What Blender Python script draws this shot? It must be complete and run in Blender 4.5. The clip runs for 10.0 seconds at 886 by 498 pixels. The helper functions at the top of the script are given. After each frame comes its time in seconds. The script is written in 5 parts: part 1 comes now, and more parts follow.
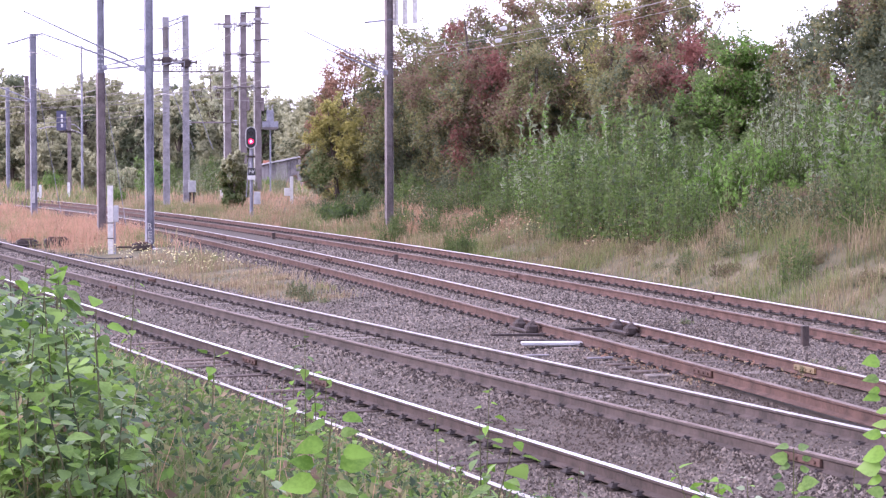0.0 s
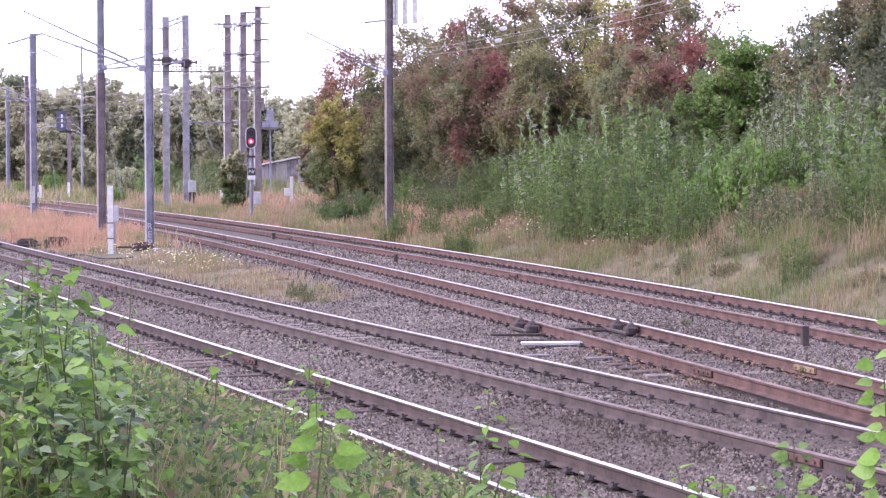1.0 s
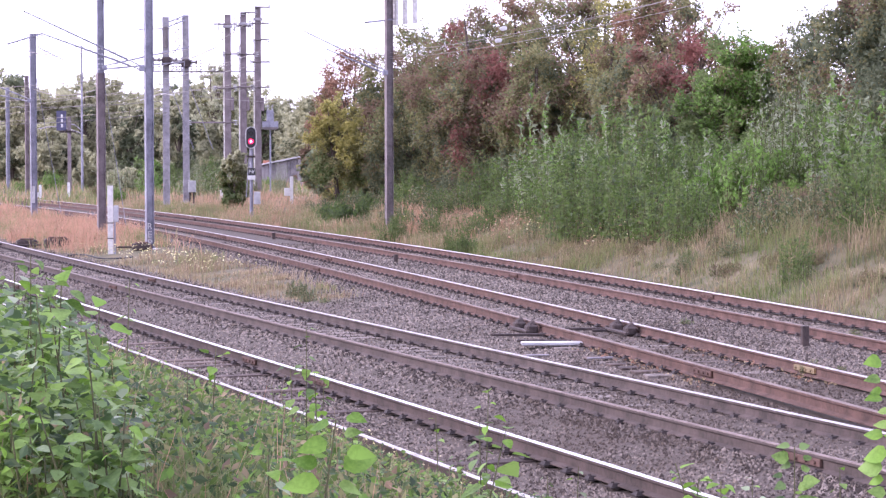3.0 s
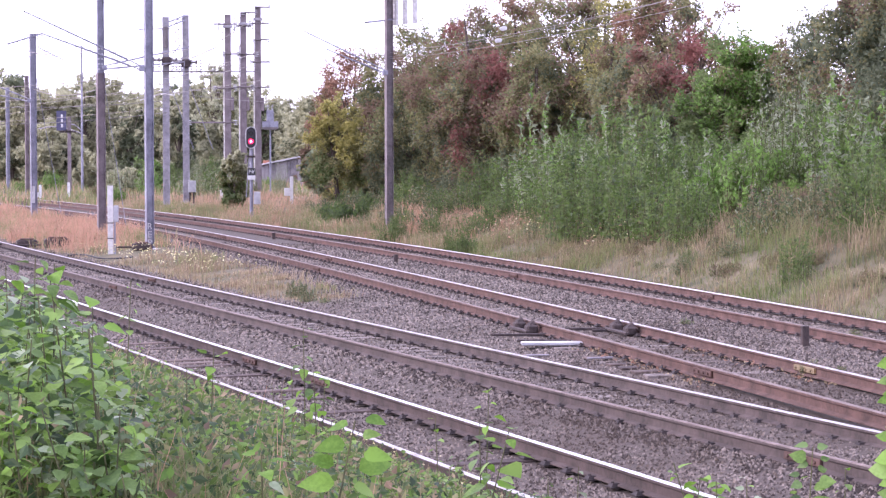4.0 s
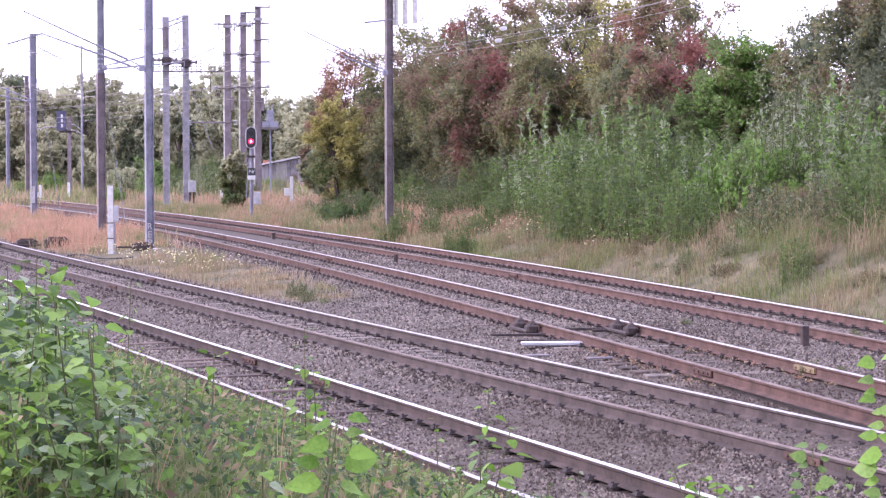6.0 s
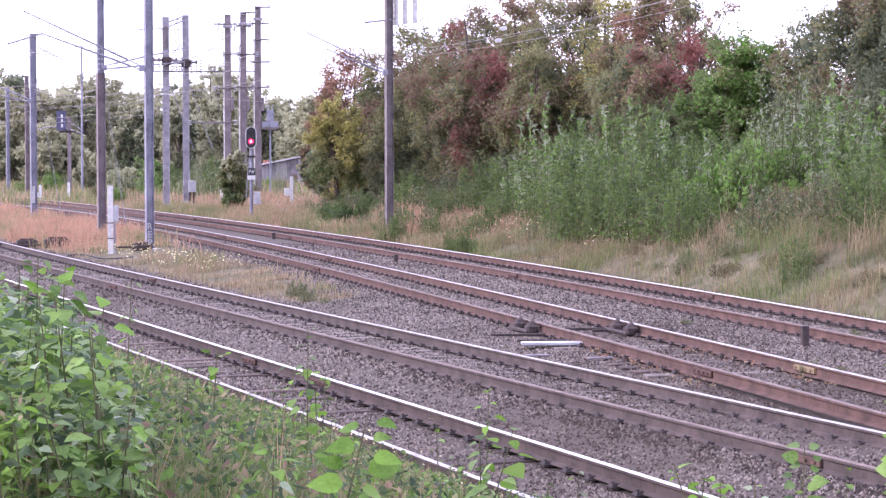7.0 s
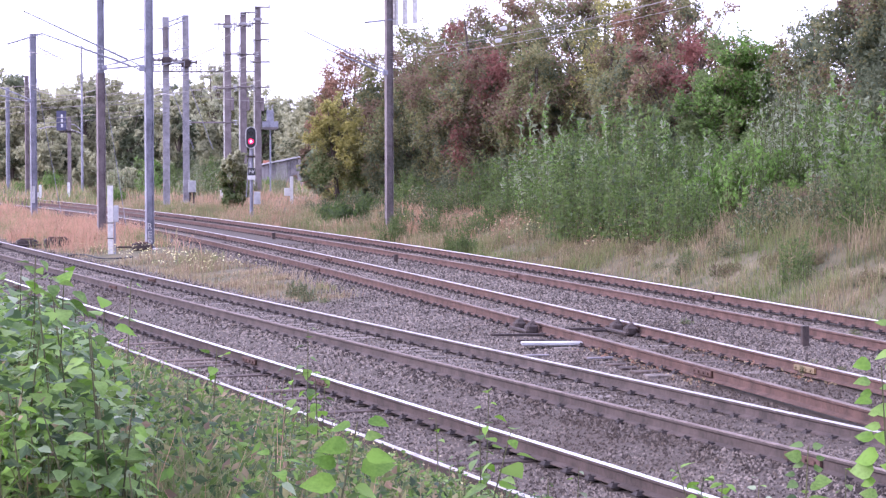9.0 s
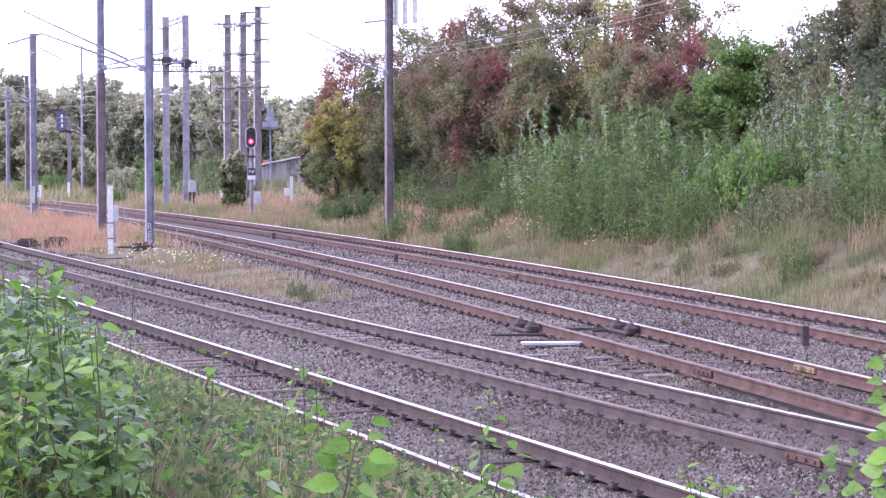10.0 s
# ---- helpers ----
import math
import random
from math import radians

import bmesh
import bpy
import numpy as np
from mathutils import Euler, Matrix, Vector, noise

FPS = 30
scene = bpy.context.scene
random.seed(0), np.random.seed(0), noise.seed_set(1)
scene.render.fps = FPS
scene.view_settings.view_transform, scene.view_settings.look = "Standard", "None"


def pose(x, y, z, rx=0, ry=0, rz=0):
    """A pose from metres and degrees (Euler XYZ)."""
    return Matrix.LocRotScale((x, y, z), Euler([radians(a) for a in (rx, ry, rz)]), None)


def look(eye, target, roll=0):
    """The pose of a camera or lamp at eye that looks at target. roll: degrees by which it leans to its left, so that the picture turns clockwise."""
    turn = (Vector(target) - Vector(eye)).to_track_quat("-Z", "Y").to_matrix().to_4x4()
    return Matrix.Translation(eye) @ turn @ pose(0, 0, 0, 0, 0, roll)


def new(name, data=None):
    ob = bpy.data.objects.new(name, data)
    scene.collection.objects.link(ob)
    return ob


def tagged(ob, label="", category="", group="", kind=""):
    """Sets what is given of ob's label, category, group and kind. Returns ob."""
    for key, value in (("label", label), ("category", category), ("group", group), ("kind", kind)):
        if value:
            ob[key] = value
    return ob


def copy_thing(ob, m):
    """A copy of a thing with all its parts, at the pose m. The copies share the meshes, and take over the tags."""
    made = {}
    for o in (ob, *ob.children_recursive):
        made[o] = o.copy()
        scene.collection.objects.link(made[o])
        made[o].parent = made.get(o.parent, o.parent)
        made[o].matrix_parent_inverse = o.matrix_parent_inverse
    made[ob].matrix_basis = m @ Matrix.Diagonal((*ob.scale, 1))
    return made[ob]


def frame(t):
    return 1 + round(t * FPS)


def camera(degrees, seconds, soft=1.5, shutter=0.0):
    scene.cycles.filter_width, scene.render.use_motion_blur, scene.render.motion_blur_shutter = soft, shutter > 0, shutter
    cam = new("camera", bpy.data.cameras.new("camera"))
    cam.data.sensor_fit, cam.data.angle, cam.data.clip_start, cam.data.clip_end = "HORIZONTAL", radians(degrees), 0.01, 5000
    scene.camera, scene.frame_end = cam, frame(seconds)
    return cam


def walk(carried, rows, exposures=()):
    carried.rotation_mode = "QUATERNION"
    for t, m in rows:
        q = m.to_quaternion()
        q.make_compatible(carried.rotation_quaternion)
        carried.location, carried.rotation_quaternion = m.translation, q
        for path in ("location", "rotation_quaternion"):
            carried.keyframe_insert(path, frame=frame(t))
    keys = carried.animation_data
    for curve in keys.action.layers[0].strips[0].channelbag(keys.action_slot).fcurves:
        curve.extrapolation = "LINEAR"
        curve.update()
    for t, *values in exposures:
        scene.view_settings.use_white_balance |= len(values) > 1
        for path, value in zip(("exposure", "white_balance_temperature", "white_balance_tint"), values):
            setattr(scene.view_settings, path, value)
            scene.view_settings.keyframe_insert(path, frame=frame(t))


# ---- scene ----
EYE = (0.0, 0.0, 2.951)
cam = camera(21.15, 10.0, soft=1.35)
STILL = look(EYE, (0.0, 100.0, 2.951 - 3.8726), -0.094)
walk(cam, [(0.0, STILL), (10.0, STILL)], exposures=[(0.0, 1.03, 5780, 36), (5.5, 1.03, 5780, 36), (7.5, 1.03, 5670, 36), (9.0, 1.03, 5540, 36), (10.0, 1.03, 5470, 35)])

# ---- light: a veiled low sun to the side, bright thin cloud all over ----
SUN_ELEVATION, SUN_AZIMUTH = 28.0, -92.0
world = bpy.data.worlds.new("sky")
scene.world = world
world.use_nodes = True
wn = world.node_tree.nodes
sky = wn.new("ShaderNodeTexSky")
sky.sky_type = "NISHITA"
sky.sun_disc = False
sky.sun_elevation = radians(SUN_ELEVATION)
sky.sun_rotation = radians(SUN_AZIMUTH)
sky.air_density, sky.dust_density, sky.ozone_density = 1.0, 1.0, 1.0
veil = wn.new("ShaderNodeMix")
veil.data_type = "RGBA"
veil.inputs["Factor"].default_value = 0.75
veil.inputs["B"].default_value = (11.5, 11.6, 12.6, 1)
world.node_tree.links.new(sky.outputs["Color"], veil.inputs["A"])
wn["Background"].inputs["Strength"].default_value = 0.12
world.node_tree.links.new(veil.outputs["Result"], wn["Background"].inputs["Color"])
sun = new("sun", bpy.data.lights.new("sun", "SUN"))
sun.data.energy, sun.data.angle, sun.data.color = 2.1, radians(14), (1.0, 0.9, 0.8)
az, el = radians(SUN_AZIMUTH), radians(SUN_ELEVATION)
sun.matrix_world = look((math.sin(az) * math.cos(el) * 50, math.cos(az) * math.cos(el) * 50, math.sin(el) * 50), (0, 0, 0))


# ---- materials ----
def material(name, low, high, rough=0.85, scale=8.0, bump=0.3, metal=0.0, island=0.0, objrand=0.0, fine=6.0, spec=0.4, glow=None, sheen=0.0):
    """Two colours mixed by coarse and fine noise in metres, with relief; island / objrand vary value piece by piece."""
    m = bpy.data.materials.new(name)
    m.use_nodes = True
    n, l = m.node_tree.nodes, m.node_tree.links
    b = n["Principled BSDF"]
    geo = n.new("ShaderNodeNewGeometry")
    coarse, grain = n.new("ShaderNodeTexNoise"), n.new("ShaderNodeTexNoise")
    coarse.inputs["Scale"].default_value, grain.inputs["Scale"].default_value = scale, scale * fine
    coarse.inputs["Detail"].default_value, grain.inputs["Detail"].default_value = 4, 5
    l.new(geo.outputs["Position"], coarse.inputs["Vector"])
    l.new(geo.outputs["Position"], grain.inputs["Vector"])
    add = n.new("ShaderNodeMath")
    add.operation = "MULTIPLY_ADD"
    l.new(grain.outputs["Fac"], add.inputs[0])
    add.inputs[1].default_value = 0.6
    l.new(coarse.outputs["Fac"], add.inputs[2])
    ramp = n.new("ShaderNodeValToRGB")
    ramp.color_ramp.elements[0].position, ramp.color_ramp.elements[1].position = 0.55, 1.05
    ramp.color_ramp.elements[0].color, ramp.color_ramp.elements[1].color = (*low, 1), (*high, 1)
    fac = add.outputs[0]
    if island or objrand:
        info = n.new("ShaderNodeObjectInfo")
        rnd = geo.outputs["Random Per Island"] if island else info.outputs["Random"]
        sp = n.new("ShaderNodeMath")
        sp.operation = "MULTIPLY_ADD"
        l.new(rnd, sp.inputs[0])
        sp.inputs[1].default_value = island or objrand
        off = n.new("ShaderNodeMath")
        off.operation = "SUBTRACT"
        l.new(fac, off.inputs[0])
        off.inputs[1].default_value = 0.5 * (island or objrand)
        l.new(off.outputs[0], sp.inputs[2])
        fac = sp.outputs[0]
    l.new(fac, ramp.inputs["Fac"])
    l.new(ramp.outputs["Color"], b.inputs["Base Color"])
    b.inputs["Roughness"].default_value, b.inputs["Metallic"].default_value = rough, metal
    b.inputs["Specular IOR Level"].default_value = spec
    if bump:
        bp = n.new("ShaderNodeBump")
        bp.inputs["Strength"].default_value, bp.inputs["Distance"].default_value = bump, 0.01
        l.new(grain.outputs["Fac"], bp.inputs["Height"])
        l.new(bp.outputs["Normal"], b.inputs["Normal"])
    if glow:
        b.inputs["Emission Color"].default_value, b.inputs["Emission Strength"].default_value = (*glow[:3], 1), glow[3]
    return m


def leaf_material(name, low, high, rough=0.6, island=0.34, through_light=0.52, scale=0.6, objrand=0.0):
    """Leaf: diffuse and gloss, and some light that passes through the blade."""
    m = material(name, low, high, rough, scale, 0.0, island=island, fine=9.0, spec=0.3, objrand=objrand)
    n, l = m.node_tree.nodes, m.node_tree.links
    b = n["Principled BSDF"]
    ramp = next(x for x in n if x.type == "VALTORGB")
    ramp.color_ramp.elements[0].position, ramp.color_ramp.elements[1].position = 0.45, 1.15
    tr, mix = n.new("ShaderNodeBsdfTranslucent"), n.new("ShaderNodeMixShader")
    l.new(ramp.outputs["Color"], tr.inputs["Color"])
    mix.inputs[0].default_value = through_light
    l.new(b.outputs[0], mix.inputs[1])
    l.new(tr.outputs[0], mix.inputs[2])
    l.new(mix.outputs[0], n["Material Output"].inputs["Surface"])
    return m


BROWN_PALE = material("mauve_brown_rail_side", (0.040, 0.031, 0.027), (0.102, 0.078, 0.069), 0.8, 3.0, 0.3)
RUST = material("rusty_rail_side", (0.054, 0.030, 0.024), (0.135, 0.078, 0.062), 0.85, 3.0, 0.3)
DARK_RUST = material("dark_rusty_rail_side", (0.050, 0.029, 0.023), (0.125, 0.073, 0.057), 0.85, 3.0, 0.3)
BROWN = material("brown_rail_side", (0.032, 0.024, 0.020), (0.088, 0.064, 0.056), 0.8, 3.0, 0.3)
POLISHED = material("worn_rail_head", (0.55, 0.53, 0.52), (0.82, 0.80, 0.79), 0.42, 4.0, 0.05, metal=1.0)
WORN_HEAD = material("half_worn_rail_head", (0.30, 0.27, 0.26), (0.50, 0.47, 0.46), 0.48, 4.0, 0.05, metal=0.8)
DULL_HEAD = material("dull_rail_head", (0.10, 0.076, 0.064), (0.21, 0.165, 0.145), 0.7, 4.0, 0.1, metal=0.2, spec=0.25)
GREY_SLEEPER = material("grey_sleeper_wood", (0.065, 0.054, 0.047), (0.185, 0.158, 0.140), 0.9, 5.0, 0.6, objrand=0.5)
CHAIR = material("black_rail_chair", (0.012, 0.009, 0.009), (0.038, 0.028, 0.026), 0.75, 8.0, 0.3)
SLEEPER = material("weathered_sleeper_wood", (0.040, 0.028, 0.024), (0.128, 0.096, 0.080), 0.9, 5.0, 0.6, objrand=0.5)
IRON = material("dark_iron", (0.02, 0.015, 0.014), (0.07, 0.05, 0.045), 0.7, 8.0, 0.3)
STONE = material("ballast_stone", (0.031, 0.024, 0.020), (0.245, 0.208, 0.178), 0.9, 0.35, 0.3, island=0.95, fine=40)
ramp = next(q for q in STONE.node_tree.nodes if q.type == "VALTORGB")
for place, tone in ((0.66, (0.060, 0.047, 0.038)), (0.78, (0.088, 0.074, 0.067)), (0.92, (0.150, 0.118, 0.088))):
    ramp.color_ramp.elements.new(place).color = (*tone, 1)
GALV = material("galvanised_steel", (0.15, 0.15, 0.185), (0.30, 0.30, 0.35), 0.6, 2.0, 0.1, metal=0.3)
GALV_DARK = material("stained_steel", (0.10, 0.085, 0.085), (0.22, 0.19, 0.19), 0.7, 2.0, 0.1, metal=0.2)
BROWN_STEEL = material("brown_steel_pole", (0.115, 0.093, 0.098), (0.225, 0.188, 0.192), 0.75, 2.0, 0.1)
PALE_STEEL = material("pale_weathered_steel", (0.22, 0.21, 0.225), (0.40, 0.38, 0.40), 0.7, 3.0, 0.1, metal=0.1)
CONCRETE = material("pale_concrete", (0.42, 0.40, 0.38), (0.66, 0.64, 0.62), 0.9, 5.0, 0.4)
WHITE = material("white_paint", (0.496, 0.488, 0.480), (0.656, 0.648, 0.640), 0.6, 6.0, 0.1)
GREY_BOX = material("grey_cabinet_paint", (0.304, 0.304, 0.320), (0.440, 0.440, 0.456), 0.6, 6.0, 0.1)
BLACK = material("black_enamel", (0.012, 0.012, 0.014), (0.03, 0.03, 0.034), 0.45, 6.0, 0.05)
RED_LAMP = material("red_signal_lamp", (0.6, 0.02, 0.06), (0.7, 0.03, 0.08), 0.3, 6.0, 0.0, glow=(1.0, 0.012, 0.07, 1.5))
LAMP_CORE = material("signal_lamp_core", (0.9, 0.6, 0.6), (0.9, 0.6, 0.6), 0.3, 6.0, 0.0, glow=(1.0, 0.35, 0.45, 2.5))
DARK_LENS = material("dark_signal_lens", (0.01, 0.01, 0.012), (0.02, 0.02, 0.02), 0.15, 6.0, 0.0)
WIRE = material("copper_wire", (0.2, 0.18, 0.17), (0.34, 0.31, 0.29), 0.5, 6.0, 0.0, metal=0.5)
PORCELAIN = material("grey_insulator", (0.25, 0.25, 0.26), (0.45, 0.45, 0.46), 0.3, 6.0, 0.0)
SHED_WOOD = material("grey_shed_boards", (0.13, 0.12, 0.13), (0.26, 0.24, 0.25), 0.9, 3.0, 0.4, objrand=0.5)
SHED_ROOF = material("pale_shed_roofing", (0.30, 0.30, 0.32), (0.48, 0.47, 0.49), 0.85, 3.0, 0.3)
BRICK = material("red_brick", (0.22, 0.09, 0.06), (0.36, 0.17, 0.11), 0.9, 5.0, 0.4)
BARK = material("grey_brown_bark", (0.05, 0.04, 0.035), (0.14, 0.11, 0.09), 0.95, 6.0, 0.8)
STALK = material("plant_stalk", (0.035, 0.04, 0.018), (0.11, 0.11, 0.045), 0.8, 6.0, 0.0)
L_GREEN = leaf_material("green_leaf", (0.075, 0.11, 0.04), (0.20, 0.26, 0.10))
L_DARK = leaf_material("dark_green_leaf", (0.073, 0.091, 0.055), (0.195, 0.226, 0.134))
L_BRIGHT = leaf_material("bright_green_leaf", (0.085, 0.17, 0.03), (0.21, 0.36, 0.08), through_light=0.45)
L_GREY = leaf_material("silver_green_leaf", (0.16, 0.185, 0.115), (0.36, 0.40, 0.27))
L_RUST = leaf_material("rust_red_leaf", (0.150, 0.092, 0.062), (0.375, 0.215, 0.145))
L_BROWN = leaf_material("brown_autumn_leaf", (0.105, 0.078, 0.055), (0.27, 0.19, 0.13))
L_RED = leaf_material("red_leaf", (0.155, 0.064, 0.055), (0.33, 0.150, 0.122))
L_OLIVE = leaf_material("olive_leaf", (0.112, 0.116, 0.052), (0.295, 0.287, 0.133))
L_YELLOW = leaf_material("yellowing_leaf", (0.23, 0.21, 0.055), (0.44, 0.41, 0.14))
L_TAN = leaf_material("dry_grass_blade", (0.190, 0.147, 0.085), (0.437, 0.351, 0.223), 0.8)
L_PINK = leaf_material("reddish_grass_blade", (0.31, 0.178, 0.115), (0.59, 0.365, 0.25), 0.8)
L_GRASS = leaf_material("green_grass_blade", (0.085, 0.119, 0.038), (0.237, 0.285, 0.104), 0.7)
# far leaves: distance haze is put into these two lightened colours
L_FAR = leaf_material("haze_paled_green_leaf", (0.265, 0.268, 0.165), (0.46, 0.46, 0.30), through_light=0.62)
L_HAZY_BIRCH = leaf_material("haze_paled_birch_leaf", (0.28, 0.295, 0.19), (0.47, 0.485, 0.33), through_light=0.6)
PETAL = leaf_material("pale_flower", (0.6, 0.55, 0.2), (0.8, 0.75, 0.5))


# ---- mesh helpers ----
def part(name, bm, mat, parent=None, label=""):
    me = bpy.data.meshes.new(name)
    bm.to_mesh(me)
    bm.free()
    for m in (mat if isinstance(mat, (list, tuple)) else [mat]):
        me.materials.append(m)
    ob = new(name, me)
    ob.parent = parent
    if label:
        ob["label"] = label
    return ob


def raw(name, verts, faces, mats, parent=None, slots=None, smooth=False):
    """A mesh from arrays; every face has the same number of corners."""
    verts, faces = np.asarray(verts, dtype=np.float32), np.asarray(faces, dtype=np.int32)
    me = bpy.data.meshes.new(name)
    me.vertices.add(len(verts))
    me.vertices.foreach_set("co", verts.ravel())
    k = faces.shape[1]
    me.loops.add(faces.size)
    me.loops.foreach_set("vertex_index", faces.ravel())
    me.polygons.add(len(faces))
    me.polygons.foreach_set("loop_start", np.arange(0, faces.size, k, dtype=np.int32))
    me.polygons.foreach_set("loop_total", np.full(len(faces), k, dtype=np.int32))
    for m in (mats if isinstance(mats, (list, tuple)) else [mats]):
        me.materials.append(m)
    if slots is not None:
        me.polygons.foreach_set("material_index", np.asarray(slots, dtype=np.int32))
    me.polygons.foreach_set("use_smooth", np.full(len(faces), smooth))
    me.update(calc_edges=True)
    ob = new(name, me)
    ob.parent = parent
    return ob


def empty(name, m, label, category, group="", kind=""):
    ob = new(name)
    ob.empty_display_size = 0.2
    ob.matrix_basis = m
    return tagged(ob, label, category, group, kind)


def box(bm, x0, x1, y0, y1, z0, z1, bevel=0.0):
    g = bmesh.ops.create_cube(bm, size=1.0)
    bmesh.ops.scale(bm, vec=(x1 - x0, y1 - y0, z1 - z0), verts=g["verts"])
    bmesh.ops.translate(bm, vec=((x0 + x1) / 2, (y0 + y1) / 2, (z0 + z1) / 2), verts=g["verts"])
    if bevel:
        edges = list({e for v in g["verts"] for e in v.link_edges})
        bmesh.ops.bevel(bm, geom=edges, offset=bevel, segments=1, affect="EDGES")
    return bm


def tube(bm, a, b, r0, r1=None, n=8):
    a, b = Vector(a), Vector(b)
    r1 = r0 if r1 is None else r1
    g = bmesh.ops.create_cone(bm, cap_ends=True, segments=n, radius1=r0, radius2=r1, depth=(b - a).length)
    m = Matrix.Translation((a + b) / 2) @ (b - a).to_track_quat("Z", "Y").to_matrix().to_4x4()
    bmesh.ops.transform(bm, matrix=m, verts=g["verts"])
    return bm


def at(px, y):
    return (px - 784.0) / 4200.0 * y


def fresh():
    return bmesh.new()


def unit(v):
    return v / np.maximum(np.linalg.norm(v, axis=-1, keepdims=True), 1e-9)


def leaves(rng, centres, size, up=0.3, long=1.6, rise=-0.15):
    """Pointed four-cornered leaves about the given centres, each lightly folded along its rib."""
    n = len(centres)
    d = unit(rng.normal(size=(n, 3)) * [1, 1, 0.7] + [0, 0, rise])
    w = unit(np.cross(d, rng.normal(size=(n, 3)) * 0.7 + [0, 0, up + 0.4]))
    s = size * rng.uniform(0.6, 1.3, (n, 1))
    base, tip = centres - d * s * 0.5 * long, centres + d * s * 0.5 * long
    nrm = np.cross(d, w)
    mid = centres - d * s * 0.08 + nrm * s * 0.12
    v = np.stack([base, mid + w * s * 0.42, tip, mid - w * s * 0.42], 1).reshape(-1, 3)
    return v, np.arange(4 * n).reshape(n, 4)


# ---- lines of the four tracks ----
LINES = {
    "A": ((8.4948, -14.549, -4.2406, 1.8635), 20.0, 64.0, -0.146, 0.024),
    "B": ((12.8332, -17.4095, -0.7586, 0.4201), 20.0, 85.0, 0.0, 0.008),
    "C": ((11.4010, -11.2354, 0.5512, -0.4482), 25.0, 140.0, 0.125, 0.0),
    "D": ((14.7266, -8.1424, -1.7404, 0.0483), 36.0, 190.0, 0.050, 0.040),
}


def slope_at(k, y):
    p, lo, hi = LINES[k][:3]
    u = np.clip(y, lo, hi) / 50.0
    return (p[1] + 2 * p[2] * u + 3 * p[3] * u * u) / 50.0


def centre(k, y):
    p, lo, hi = LINES[k][:3]
    yc = np.clip(y, lo, hi)
    u = yc / 50.0
    return p[0] + p[1] * u + p[2] * u * u + p[3] * u ** 3 + slope_at(k, y) * (y - yc)


def lateral(k, x, y):
    s = slope_at(k, y)
    return (x - centre(k, y)) / np.sqrt(1 + s * s)


def smooth01(v, a, b):
    t = np.clip((v - a) / (b - a), 0, 1)
    return t * t * (3 - 2 * t)


def ground_z(x, y):
    x, y = np.asarray(x, float), np.asarray(y, float)
    off = {k: lateral(k, x, y) for k in "ABCD"}
    w = {k: 1.0 / (off[k] ** 2 + 1.5) ** 2 for k in "ABCD"}
    z = sum(w[k] * LINES[k][3] for k in "ABCD") / sum(w.values()) - 0.19
    near = np.maximum(-off["A"] - 1.5, 0)
    z = z + np.minimum(0.28 * near, 1.72) * (1 - smooth01(y, 60, 140))
    far = np.maximum(off["D"] - 2.4, 0)
    tall = 0.7 + 2.2 * (1 - smooth01(y, 70, 135)) + 1.3 * (1 - smooth01(y, 50, 85))
    z = z + tall * (1 - np.exp(-far * 0.38 / 3.2))
    for k, dip in (("A", 0.012), ("B", 0.004), ("C", 0.008), ("D", 0.0)):
        z = z - dip * (1 - smooth01(np.abs(off[k]), 0.8, 1.0))
    for k in "AB":  # ballast heaped against the outer side of the nearer rail
        z = z + 0.035 * smooth01(-off[k], 0.80, 0.92) * (1 - smooth01(-off[k], 1.15, 1.6))
    ripple = 0.06 * np.sin(x * 0.9 + 0.3 * y) * np.sin(y * 0.53 + 1.0)
    return z + ripple * np.clip(near + far, 0, 1)


def grime(x, y):
    """Oil and brown dirt shed on the stones: a few long stains beside the point and between the near lines."""
    w = np.zeros_like(x)
    for cx, cy, rx, ry, a in ((2.0, 27.2, 1.9, 3.6, 1.0), (2.4, 40.6, 1.3, 1.6, 0.9), (4.0, 36.8, 0.9, 3.2, 0.8), (-8.0, 53.5, 1.4, 3.5, 0.8), (0.6, 31.5, 0.7, 4.0, 0.45), (5.0, 28.5, 3.4, 6.0, 0.9), (5.2, 41.0, 2.5, 4.0, 0.35), (0.5, 25.0, 1.5, 3.0, 0.45)):
        u, v = x - cx + 0.22 * (y - cy), y - cy
        w = np.maximum(w, a * np.exp(-(u / rx) ** 2 - (v / ry) ** 2))
    return np.clip(w * (1 + 0.5 * np.sin(3.1 * x + 1.3 * y) * np.sin(2.3 * y - 1.9 * x)), 0, 1)


def ballast_weight(x, y):
    off = {k: lateral(k, x, y) for k in "ABCD"}
    w = np.zeros_like(x)
    for k in "ABCD":
        side = np.where(off[k] < 0, 0.75, 0.0) if k == "A" else 0.0
        w = np.maximum(w, 1 - smooth01(np.abs(off[k]) + side, 1.75, 2.35))
    w = np.maximum(w, ((off["A"] > 0) & (off["B"] < 0)).astype(float) * (1 - smooth01(y, 70, 90)))
    w = np.maximum(w, ((off["C"] > 0) & (off["D"] < 0)).astype(float) * (1 - smooth01(y, 120, 150)))
    w = np.maximum(w, ((off["B"] > 0) & (off["C"] < 0)).astype(float) * (1 - smooth01(y, 48, 54)))
    return w


